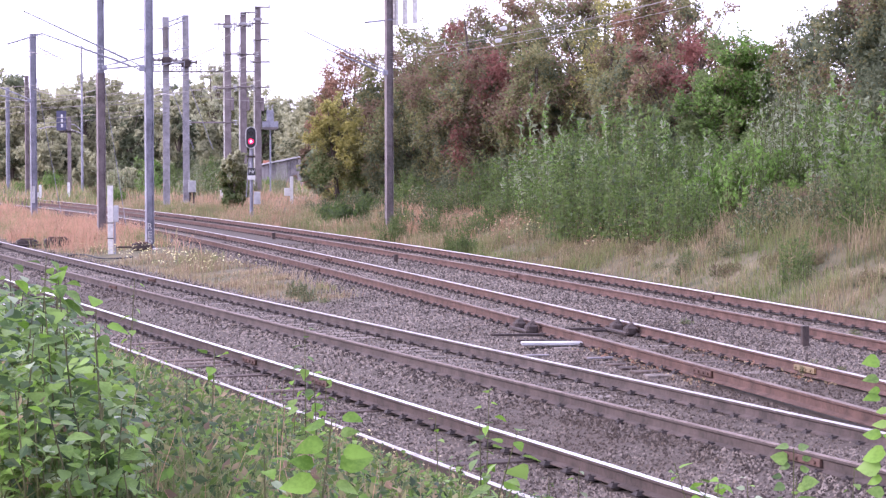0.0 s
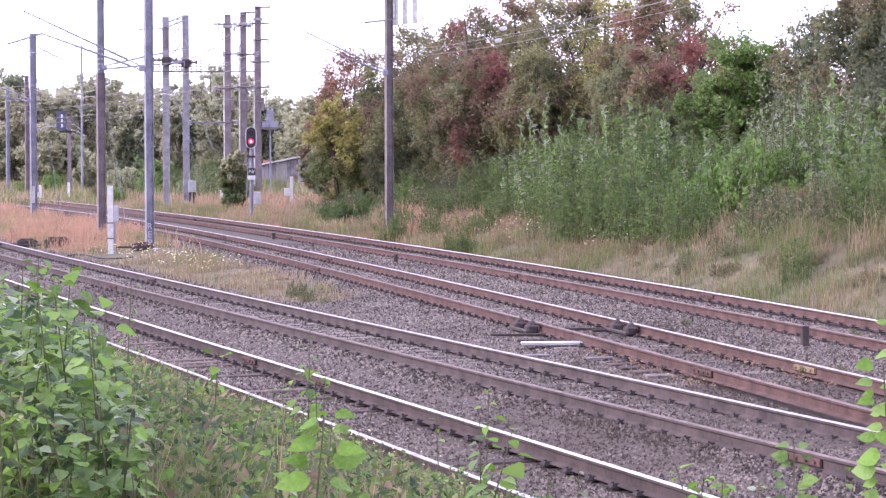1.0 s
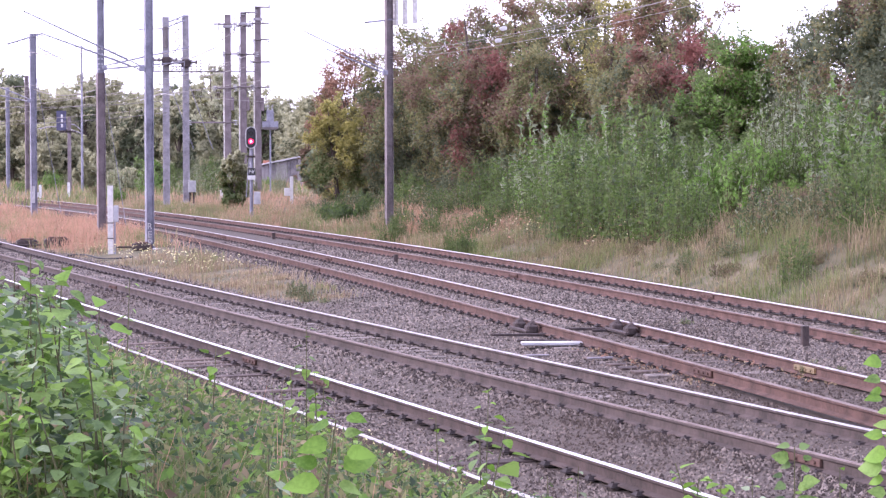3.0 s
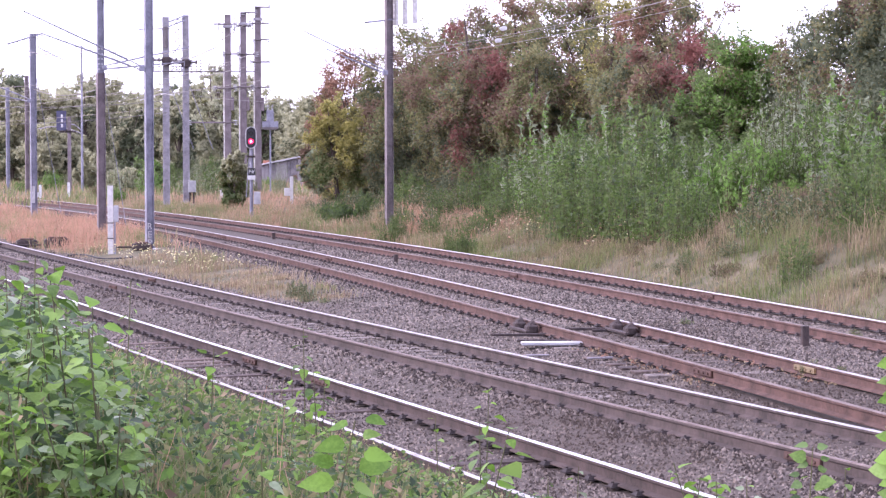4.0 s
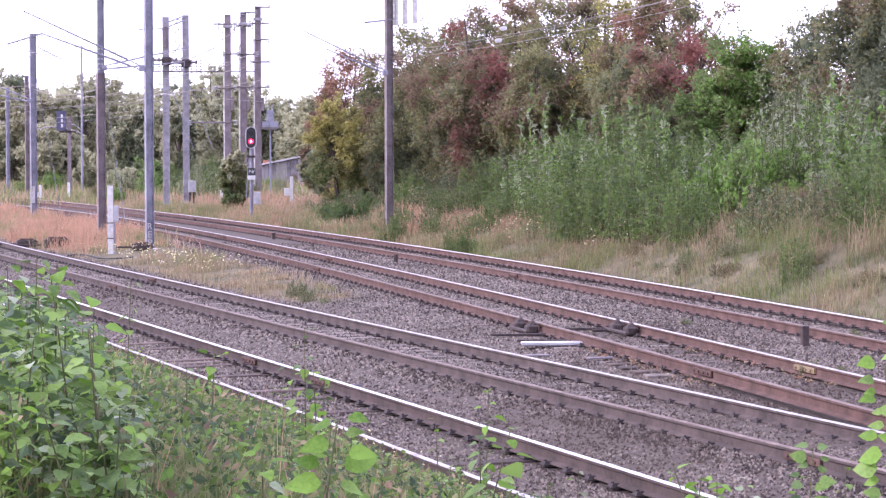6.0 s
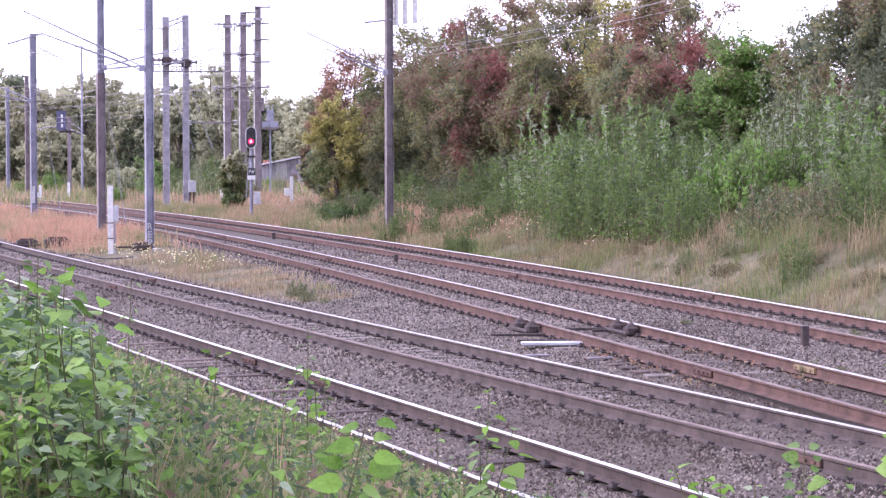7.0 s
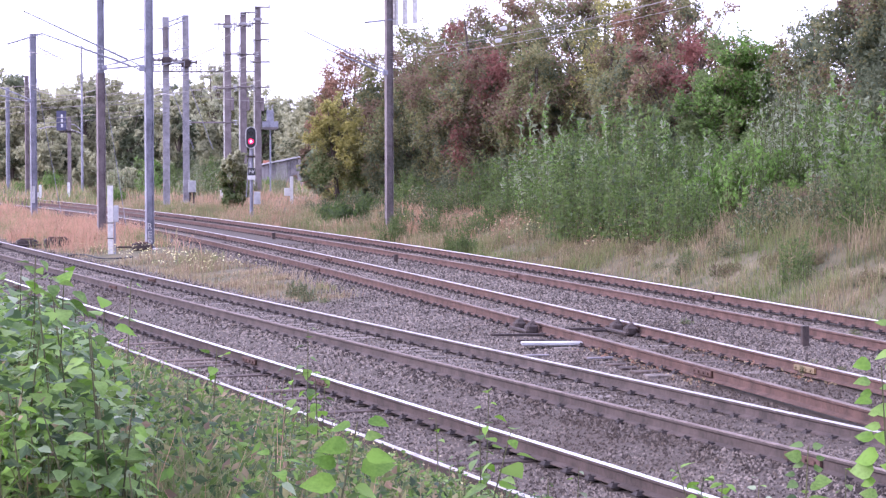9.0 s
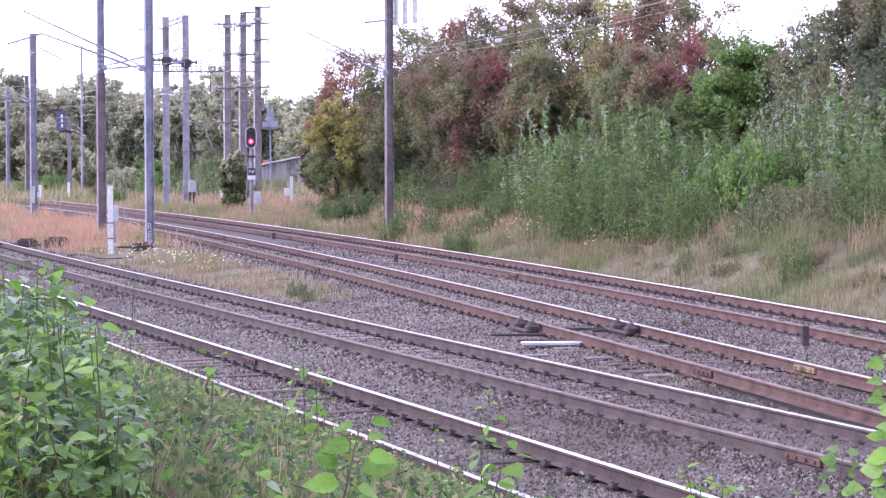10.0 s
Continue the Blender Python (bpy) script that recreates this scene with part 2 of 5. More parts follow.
# ---- ground: one sheet to the horizon ----
def build_ground():
    xs = np.concatenate([-np.geomspace(2600, 34, 26), np.arange(-33, 27, 0.4), np.geomspace(28, 2600, 26)])
    ys = np.concatenate([-np.geomspace(900, 6, 12), np.arange(-5, 18, 1.0), np.arange(18, 62, 0.35), np.arange(62, 190, 1.2), np.geomspace(192, 3200, 26)])
    gx, gy = np.meshgrid(xs, ys)
    gz = ground_z(gx, gy)
    nx, ny = len(xs), len(ys)
    idx = np.arange(nx * ny).reshape(ny, nx)
    f = np.stack([idx[:-1, :-1], idx[:-1, 1:], idx[1:, 1:], idx[1:, :-1]], -1).reshape(-1, 4)
    soil = ground_material()
    ob = raw("ground", np.stack([gx, gy, gz], -1).reshape(-1, 3), f, soil, smooth=True)
    att = ob.data.attributes.new("stones", "FLOAT", "POINT")
    att.data.foreach_set("value", ballast_weight(gx, gy).ravel().astype(np.float32))
    att = ob.data.attributes.new("grime", "FLOAT", "POINT")
    att.data.foreach_set("value", grime(gx, gy).ravel().astype(np.float32))
    return tagged(ob, "railway ground with grey ballast beds, dry grass and earth banks", "ground", kind="structure")


def soiled(m):
    """Mix brown oily dirt into a material where the mesh says so."""
    n, l = m.node_tree.nodes, m.node_tree.links
    b = n["Principled BSDF"]
    att, mix = n.new("ShaderNodeAttribute"), n.new("ShaderNodeMix")
    att.attribute_name = "grime"
    mix.data_type = "RGBA"
    mix.inputs["B"].default_value = (0.046, 0.032, 0.023, 1)
    scale = n.new("ShaderNodeMath")
    scale.operation = "MULTIPLY"
    scale.inputs[1].default_value = 0.66
    l.new(att.outputs["Fac"], scale.inputs[0])
    l.new(scale.outputs[0], mix.inputs["Factor"])
    l.new(b.inputs["Base Color"].links[0].from_socket, mix.inputs["A"])
    l.new(mix.outputs["Result"], b.inputs["Base Color"])
    return m


def ground_material():
    m = material("ballast_and_soil", (0.036, 0.028, 0.022), (0.108, 0.088, 0.072), 0.95, 9.0, 0.9, fine=5.0)
    n, l = m.node_tree.nodes, m.node_tree.links
    ramp = next(x for x in n if x.type == "VALTORGB")
    ramp.color_ramp.elements[0].position, ramp.color_ramp.elements[1].position = 0.6, 1.0
    att = n.new("ShaderNodeAttribute")
    att.attribute_name = "stones"
    geo = next(x for x in n if x.type == "NEW_GEOMETRY")
    n2 = n.new("ShaderNodeTexNoise")
    n2.inputs["Scale"].default_value, n2.inputs["Detail"].default_value = 1.1, 6
    l.new(geo.outputs["Position"], n2.inputs["Vector"])
    earth = n.new("ShaderNodeValToRGB")
    e = earth.color_ramp.elements
    e[0].position, e[1].position = 0.35, 0.65
    e[0].color, e[1].color = (0.06, 0.062, 0.03, 1), (0.16, 0.13, 0.075, 1)
    l.new(n2.outputs["Fac"], earth.inputs["Fac"])
    edge = n.new("ShaderNodeMath")
    edge.operation = "MULTIPLY_ADD"
    l.new(n2.outputs["Fac"], edge.inputs[0])
    edge.inputs[1].default_value = 0.8
    sub = n.new("ShaderNodeMath")
    sub.operation = "SUBTRACT"
    l.new(att.outputs["Fac"], sub.inputs[0])
    sub.inputs[1].default_value = 0.4
    l.new(sub.outputs[0], edge.inputs[2])
    edge.use_clamp = True
    mix = n.new("ShaderNodeMix")
    mix.data_type = "RGBA"
    l.new(edge.outputs[0], mix.inputs["Factor"])
    l.new(earth.outputs["Color"], mix.inputs["A"])
    l.new(ramp.outputs["Color"], mix.inputs["B"])
    l.new(mix.outputs["Result"], n["Principled BSDF"].inputs["Base Color"])
    return soiled(m)


soiled(STONE)
build_ground()


# ---- railway tracks ----
RAIL_PROFILE = [(-0.022, 0.0), (-0.036, -0.010), (-0.036, -0.036), (-0.010, -0.052), (-0.009, -0.135), (-0.075, -0.158), (-0.075, -0.172),
                (0.075, -0.172), (0.075, -0.158), (0.009, -0.135), (0.010, -0.052), (0.036, -0.036), (0.036, -0.010), (0.022, 0.0)]


def rail_at(k, side, y):
    """A place on a rail's top and the rail's direction."""
    s = float(slope_at(k, y))
    q = math.sqrt(1 + s * s)
    zt, cant = LINES[k][3], LINES[k][4]
    o = side * 0.7525
    return Vector((float(centre(k, y)) + o / q, y - o * s / q, zt + (cant if side > 0 else 0.0))), Vector((s / q, 1 / q, 0))


def build_rail(k, side, y0, y1, steel, head, parent, step=1.0):
    ys = np.arange(y0, y1 + step, step)
    verts, faces, slots = [], [], []
    m = len(RAIL_PROFILE)
    for y in ys:
        p, d = rail_at(k, side, float(y))
        nrm = Vector((d.y, -d.x, 0))
        for a, b in RAIL_PROFILE:
            verts.append(p + nrm * a + Vector((0, 0, b)))
    for i in range(len(ys) - 1):
        for j in range(m):
            faces.append((i * m + j, i * m + (j + 1) % m, (i + 1) * m + (j + 1) % m, (i + 1) * m + j))
            slots.append(1 if j in (0, m - 2, m - 1) else 0)
    return raw("rail", [tuple(v) for v in verts], faces, [steel, head], parent, slots)


def sleeper_mesh(mat):
    bm = box(fresh(), -1.3, 1.3, -0.125, 0.125, -0.16, 0.0, 0.012)
    me = bpy.data.meshes.new("sleeper")
    bm.to_mesh(me)
    bm.free()
    me.materials.append(mat)
    return me


def fastening_mesh():
    """Cast chair: a base plate with a jaw and a bolt either side of the rail foot."""
    bm = box(fresh(), -0.15, 0.15, -0.08, 0.08, 0.0, 0.016)
    for sx in (-1, 1):
        g = bmesh.ops.create_cone(bm, cap_ends=True, segments=4, radius1=0.084, radius2=0.05, depth=0.032)
        bmesh.ops.rotate(bm, cent=(0, 0, 0), matrix=Matrix.Rotation(radians(45), 3, "Z"), verts=g["verts"])
        bmesh.ops.translate(bm, vec=(sx * 0.082, 0, 0.030), verts=g["verts"])
        tube(bm, (sx * 0.105, 0, 0.043), (sx * 0.105, 0, 0.062), 0.018, 0.014, 5)
    me = bpy.data.meshes.new("fastening")
    bm.to_mesh(me)
    bm.free()
    me.materials.append(CHAIR)
    return me


SLEEPER_ME, GREY_ME, FASTENING_ME = sleeper_mesh(SLEEPER), sleeper_mesh(GREY_SLEEPER), fastening_mesh()
SLEEPERS_AT = {}


def build_track(k, y0, y1, last_fastened, steel, heads, label):
    track = empty("railway_track", Matrix.Identity(4), label, "railway track", "tracks", "structure")
    for side, head in zip((-1, 1), heads):
        build_rail(k, side, y0, y1, steel, head, track)
    y, rng, count = y0, random.Random(k), 0
    zt, cant = LINES[k][3], LINES[k][4]
    while y < min(y1, last_fastened) and count < 290:
        s = float(slope_at(k, y))
        turn = math.atan(-s)
        x = float(centre(k, y))
        SLEEPERS_AT.setdefault(k, []).append(y)
        if k == "C" and y < 33.0:  # the point's own timbers lie buried here
            y += 0.6 / math.sqrt(1 + s * s)
            continue
        ob = new("sleeper", GREY_ME if k == "B" or rng.random() < 0.2 else SLEEPER_ME)
        ob.parent = track
        sunk = {"A": 0.004, "B": 0.004, "C": 0.008, "D": 0.035}[k] + (0.028 if rng.random() < {"A": 0.7, "B": 0.35, "C": 0.5, "D": 0.0}[k] else 0.0)
        ob.matrix_basis = Matrix.Translation((x, y, zt + cant / 2 - 0.188 - sunk)) @ Matrix.Rotation(turn + rng.uniform(-0.01, 0.01), 4, "Z") @ Matrix.Rotation(-math.atan(cant / 1.505), 4, "Y")
        for side in (-1, 1):
            f = new("fastening", FASTENING_ME)
            f.parent = ob
            f.matrix_basis = Matrix.Translation((side * 0.7525, 0, 0.001 + sunk))
        y += 0.6 / math.sqrt(1 + s * s)
        count += 1
    return track


TRACK_A = build_track("A", 14, 90, 68, BROWN, (WORN_HEAD, POLISHED), "railway track with polished rail heads on wooden sleepers in ballast")
TRACK_B = build_track("B", 14, 130, 88, BROWN_PALE, (DULL_HEAD, WORN_HEAD), "brown-railed railway track on wooden sleepers in grey ballast")
TRACK_C = build_track("C", 22, 260, 112, DARK_RUST, (DULL_HEAD, WORN_HEAD), "rusty siding track with a point leading to the next line")
TRACK_D = build_track("D", 28, 260, 125, RUST, (DULL_HEAD, POLISHED), "rust-brown railway track along the overgrown bank")


# ---- loose ballast ----
def build_ballast():
    rng = np.random.default_rng(5)
    n = 430000
    y = 19 + (84 - 19) * rng.uniform(0, 1, n) ** 1.35
    x = (rng.uniform(-0.2, 0.2, n)) * y + rng.uniform(-0.5, 0.5, n)
    keep = rng.uniform(0, 1, n) < ballast_weight(x, y) * 0.95
    for k in "ABCD":
        o = lateral(k, x, y)
        keep &= np.abs(np.abs(o) - 0.7525) > 0.095
        # some sleeper tops are bare of stones beside the rail
        s = slope_at(k, y)
        yc = y + o * s / np.sqrt(1 + s * s)
        ys = np.array(SLEEPERS_AT[k])
        j = np.clip(np.searchsorted(ys, yc), 1, len(ys) - 1)
        gap = np.minimum(np.abs(ys[j] - yc), np.abs(ys[j - 1] - yc))
        bare = (0.5 + 0.5 * np.sin(j * 12.9)) * {"A": 0.75, "B": 0.8, "C": 0.7, "D": 0.1}[k] * smooth01(o, {"A": -0.6, "C": -0.5}.get(k, 0.1), 0.5)
        keep &= ~((np.abs(o) < 0.74) & (gap < 0.12) & (rng.uniform(0, 1, n) < bare))
    x, y = x[keep][:102000], y[keep][:102000]
    n = len(x)
    r = rng.uniform(0.012, 0.030, n) * (0.8 + 0.006 * y)
    a = np.arange(5) * 2 * np.pi / 5
    v = np.concatenate([np.stack([np.cos(a), np.sin(a), np.full(5, -0.45)], -1), [[0, 0, 0.75]]])[None] * (1 + rng.normal(0, 0.22, (n, 6, 1)))
    v[:, 5] += rng.normal(0, 0.4, (n, 3)) * [1, 1, 0.5]
    v[:, :5, 2] += rng.normal(0, 0.25, (n, 5))
    v *= r[:, None, None]
    t = rng.uniform(0, 6.28, n)
    ca, sa = np.cos(t)[:, None], np.sin(t)[:, None]
    vx, vy = v[..., 0] * ca - v[..., 1] * sa, v[..., 0] * sa + v[..., 1] * ca
    v = np.stack([vx, vy, v[..., 2]], -1) + np.stack([x, y, ground_z(x, y) + r * 0.2], -1)[:, None, :]
    tri = np.array([[0, 1, 5], [1, 2, 5], [2, 3, 5], [3, 4, 5], [4, 0, 5]])
    f = (np.arange(n)[:, None, None] * 6 + tri[None]).reshape(-1, 3)
    ob = raw("ballast_stones", v.reshape(-1, 3), f, STONE)
    att = ob.data.attributes.new("grime", "FLOAT", "POINT")
    att.data.foreach_set("value", np.repeat(grime(x, y), 6).astype(np.float32))
    return tagged(ob, "loose grey and brown crushed stone between the sleepers", "ballast", kind="stuff")


build_ballast()


BLUE_BOARD = material("blue_grey_board", (0.045, 0.045, 0.085), (0.09, 0.09, 0.15), 0.5, 4.0, 0.05)


# ---- poles and gear beside the tracks ----
def h_mast(name, x, y, height, width, mat, turn, label, upper=None, split=None):
    """Steel H-section column with a base plate; upper: another finish above split metres."""
    z0 = float(ground_z(x, y)) - 0.3
    mast = empty(name, pose(x, y, z0, 0, 0, turn), label, "mast", "catenary masts")
    height -= z0
    pieces = [("column", 0.0, height, width, mat)] if not upper else [("column", 0.0, split - z0, width, mat), ("upper_column", split - z0, height, width * 0.86, upper)]
    for nm, a, b, w, m in pieces:
        h, t = w / 2, 0.018
        bm = box(fresh(), -h, h, -h, -h + t, a, b, 0.003)
        box(bm, -h, h, h - t, h, a, b, 0.003)
        box(bm, -0.008, 0.008, -h + t, h - t, a, b)
        part(nm, bm, m, mast)
    part("base_plate", box(fresh(), -width, width, -width, width, 0.0, 0.32, 0.02), CONCRETE, mast, "concrete footing")
    return mast


def local(thing, p):
    return thing.matrix_basis.inverted() @ Vector(p)


def insulator(bm, a, b, n=5, r=0.06):
    a, b = Vector(a), Vector(b)
    for i in range(n):
        c = a.lerp(b, (i + 0.5) / n)
        d = (b - a).normalized() * 0.02
        tube(bm, c - d, c + d, r, r * 0.6, 8)
    tube(bm, a, b, 0.02, n=6)
    return bm


def cantilever(mast, root, tip, tip_low, arm_mat=GALV):
    """Two tubes fanning out from a bracket on the mast, with insulators at the mast end and a steady arm."""
    root, tip, low = (local(mast, p) for p in (root, tip, tip_low))
    part("bracket", box(fresh(), root.x - 0.09, root.x + 0.09, root.y - 0.09, root.y + 0.09, root.z - 0.05, root.z + 0.12, 0.01), GALV, mast)
    up = root + Vector((0, 0, 0.12))
    bm = tube(fresh(), up.lerp(tip, 0.12), tip, 0.034, 0.018)
    part("top_tube", bm, arm_mat, mast)
    bm = tube(fresh(), root.lerp(low, 0.12), low, 0.036, 0.02)
    part("strut", bm, arm_mat, mast)
    part("insulator", insulator(fresh(), up, up.lerp(tip, 0.12), 4, 0.045), PORCELAIN, mast)
    part("insulator", insulator(fresh(), root, root.lerp(low, 0.12), 4, 0.045), PORCELAIN, mast)
    part("steady_arm", tube(tube(fresh(), low.lerp(tip, 0.1), low + Vector((0, 0, -0.5)), 0.015), low + Vector((0, 0, -0.5)), low + (root - low) * 0.25 + Vector((0, 0, -0.62)), 0.015), arm_mat, mast)


def letters(text, size, mat, parent, m, name):
    cu = bpy.data.curves.new(name, "FONT")
    cu.body, cu.size, cu.align_x, cu.align_y, cu.extrude = text, size, "CENTER", "CENTER", 0.002
    tmp = bpy.data.objects.new(name, cu)
    scene.collection.objects.link(tmp)
    me = bpy.data.meshes.new_from_object(tmp.evaluated_get(bpy.context.evaluated_depsgraph_get()))
    bpy.data.objects.remove(tmp)
    me.materials.clear()
    me.materials.append(mat)
    ob = new(name, me)
    ob.parent = parent
    ob.matrix_basis = m
    return ob


rep = h_mast("catenary_mast", -9.75, 78.86, 9.6, 0.26, GALV, -70, "grey galvanised steel H-section mast lettered in white, in dry grass")
for i, ch in enumerate("REP"):
    zz = 2.95 - (400 + 14.5 * i - 278) / 53.3
    letters(ch, 0.31, WHITE, rep, Matrix.Translation((0.012, 0.0, zz - rep.location.z)) @ Matrix.Rotation(radians(90), 4, "Z") @ Matrix.Rotation(radians(90), 4, "X"), "letter")
cantilever(rep, (-9.95, 78.7, 5.85), (-13.7, 77.5, 7.75), (-13.2, 77.7, 7.05))
m2 = h_mast("catenary_mast", -12.95, 90.0, 9.8, 0.29, BROWN_STEEL, -70, "steel mast brown below and pale galvanised above with drilled plate", GALV, 6.15)
for i in range(5):
    for j in (-0.06, 0.06):
        part("hole_rim", tube(fresh(), (0.008, j, 6.3 + i * 0.19 - m2.location.z), (0.016, j, 6.3 + i * 0.19 - m2.location.z), 0.032, n=8), WHITE, m2)
part("guy_wire", tube(fresh(), local(m2, (-12.85, 90, 6.0)), local(m2, (-12.0, 90.2, 0.0)), 0.012, n=6), GALV, m2)
cantilever(m2, (-12.8, 89.9, 6.3), (-9.6, 91.0, 7.2), (-9.9, 90.9, 6.6))
m3 = h_mast("catenary_mast", -19.3, 112.0, 8.8, 0.28, GALV, -70, "grey steel mast with short cross arm at its head")
part("head_arm", tube(tube(fresh(), local(m3, (-20.5, 112, 8.3)), local(m3, (-19.0, 112, 8.75)), 0.04), local(m3, (-19.0, 112, 8.75)), local(m3, (-18.8, 112, 8.7)), 0.03), GALV, m3)
part("number_plate", box(fresh(), 0.012, 0.02, -0.12, 0.05, 1.2, 2.0), WHITE, m3, "white plate with dark bars")
cantilever(m3, (-19.45, 111.8, 5.6), (-22.6, 111.0, 7.0), (-22.4, 111.1, 6.2))
part("guy_wire", tube(fresh(), local(m3, (-19.2, 112, 7.0)), local(m3, (-18.0, 112.2, 0.0)), 0.014, n=6), GALV, m3)
m4 = h_mast("catenary_mast", -2.06, 91.0, 10.2, 0.27, GALV_DARK, -70, "grey-brown steel mast with balance weights beside the far track")
cantilever(m4, (-2.2, 90.9, 6.15), (-5.3, 90.0, 7.75), (-4.4, 90.2, 7.05))
part("cross_arm", tube(fresh(), local(m4, (-3.0, 91, 8.1)), local(m4, (-1.86, 91, 8.22)), 0.035), GALV, m4)
for k, (dx, dy, lo) in enumerate(((0.27, 0.25, 8.0), (0.62, 0.4, 8.06), (0.98, 0.6, 8.1))):
    bm = fresh()
    for i in range(9):
        q = local(m4, (-2.06 + dx, 91.0 + dy, lo + i * 0.2))
        tube(bm, q, q + Vector((0, 0, 0.185)), 0.11, n=10)
    part("balance_weight", bm, CONCRETE, m4, "stack of grey balance weights")
    part("weight_rod", tube(tube(fresh(), local(m4, (-2.06 + dx, 91.0 + dy, lo)), local(m4, (-2.06 + dx, 91.0 + dy, 9.95)), 0.015, n=6), (0, 0, 9.9 - m4.location.z), local(m4, (-2.06 + dx, 91.0 + dy, 9.95)), 0.03, n=6), GALV, m4)


def battened_post(x, y, top, label):
    """Two channels joined by battens, standing on a footing."""
    z0 = float(ground_z(x, y)) - 0.2
    post = empty("gantry_post", pose(x, y, z0, 0, 0, 8), label, "post", "gantry posts")
    h = top - z0
    for sx in (-1, 1):
        bm = box(fresh(), sx * 0.165 - 0.035, sx * 0.165 + 0.035, -0.09, 0.09, 0, h, 0.004)
        part("channel", bm, PALE_STEEL, post)
    part("web_plate", box(fresh(), -0.13, 0.13, -0.02, 0.02, 0, h), PALE_STEEL, post)
    for i in range(int(h / 0.75)):
        part("batten", box(fresh(), -0.19, 0.19, -0.105, -0.092, 0.4 + i * 0.75, 0.5 + i * 0.75), PALE_STEEL, post)
    part("footing", box(fresh(), -0.45, 0.45, -0.35, 0.35, 0.0, 0.3, 0.03), CONCRETE, post)
    return post


p1 = battened_post(-16.25, 139.6, 11.2, "pale battened steel gantry post with hanging switch gear")
p2 = battened_post(-15.45, 143.0, 11.5, "pale battened steel gantry post with a grey cabinet at its foot")
for p, tops in ((p1, (7.4, 9.6)), (p2, (7.7, 9.8))):
    z0 = p.location.z
    part("cross_arm", box(fresh(), -0.75, 0.7, -0.28, -0.2, 8.6 - z0, 8.72 - z0, 0.01), GALV_DARK, p)
    for dx in (-0.72, -0.4, 0.34, 0.62, 0.9):
        part("insulator", insulator(fresh(), (dx, -0.26, 8.0 - z0), (dx, -0.26, 8.85 - z0), 5, 0.12), IRON, p)
    part("switch_box", box(fresh(), -0.24, 0.3, -0.36, -0.12, 8.35 - z0, 8.85 - z0, 0.05), IRON, p)
    part("horn", tube(fresh(), (0.3, -0.2, 8.9 - z0), (1.9 if p is p2 else 0.9, -0.4, 9.6 - z0), 0.03, n=6), GALV, p)
    part("stay", tube(fresh(), (0.1, -0.1, 7.6 - z0), (1.6, -0.4, 3.4 - z0), 0.02, n=6), GALV, p)
    part("hanger", insulator(fresh(), (0.75 if p is p1 else -0.6, -0.1, 9.5 - z0), (0.75 if p is p1 else -0.6, -0.1, 10.6 - z0), 4, 0.08), GALV_DARK, p)
ends = [Vector((0, -0.1, 10.55 - p1.location.z)), p1.matrix_basis.inverted() @ Vector((-15.45, 142.9, 11.2))]
lift = Vector((0, 0, 0.28))
for side in (Vector((0, 0, 0)), lift):
    part("beam_chord", tube(fresh(), ends[0] + side, ends[1] + side, 0.045, n=6), GALV, p1)
for i in range(8):
    a, b = ends[0].lerp(ends[1], i / 8), ends[0].lerp(ends[1], (i + 1) / 8)
    part("beam_brace", tube(fresh(), a + (lift if i % 2 else Vector()), b + (Vector() if i % 2 else lift), 0.025, n=5), GALV, p1)
part("dark_head", box(fresh(), -0.1, 0.1, -0.24, -0.11, 9.4 - p1.location.z, 10.6 - p1.location.z, 0.02), GALV_DARK, p1)
part("long_pipe", tube(fresh(), (-1.1, -0.32, 8.0 - p1.location.z), (5.4, -0.2, 8.0 - p1.location.z), 0.035), GALV_DARK, p1)
part("long_pipe", tube(fresh(), (-1.6, -0.32, 10.45 - p1.location.z), (0.3, -0.2, 10.5 - p1.location.z), 0.035), GALV_DARK, p1)
part("curved_arm", tube(tube(fresh(), (-1.5, -0.3, 6.3 - p1.location.z), (-0.3, -0.3, 6.7 - p1.location.z), 0.03), (-0.3, -0.3, 6.7 - p1.location.z), (0.5, -0.3, 6.6 - p1.location.z), 0.03), CONCRETE, p1)
part("cabinet", box(fresh(), 0.1, 0.55, -0.45, -0.12, 1.0, 1.7, 0.02), GREY_BOX, p2)
part("conduit", tube(tube(fresh(), (0.2, -0.25, 0.1), (0.2, -0.25, 1.0), 0.05), (0.42, -0.25, 0.1), (0.42, -0.25, 1.0), 0.05), IRON, p2)


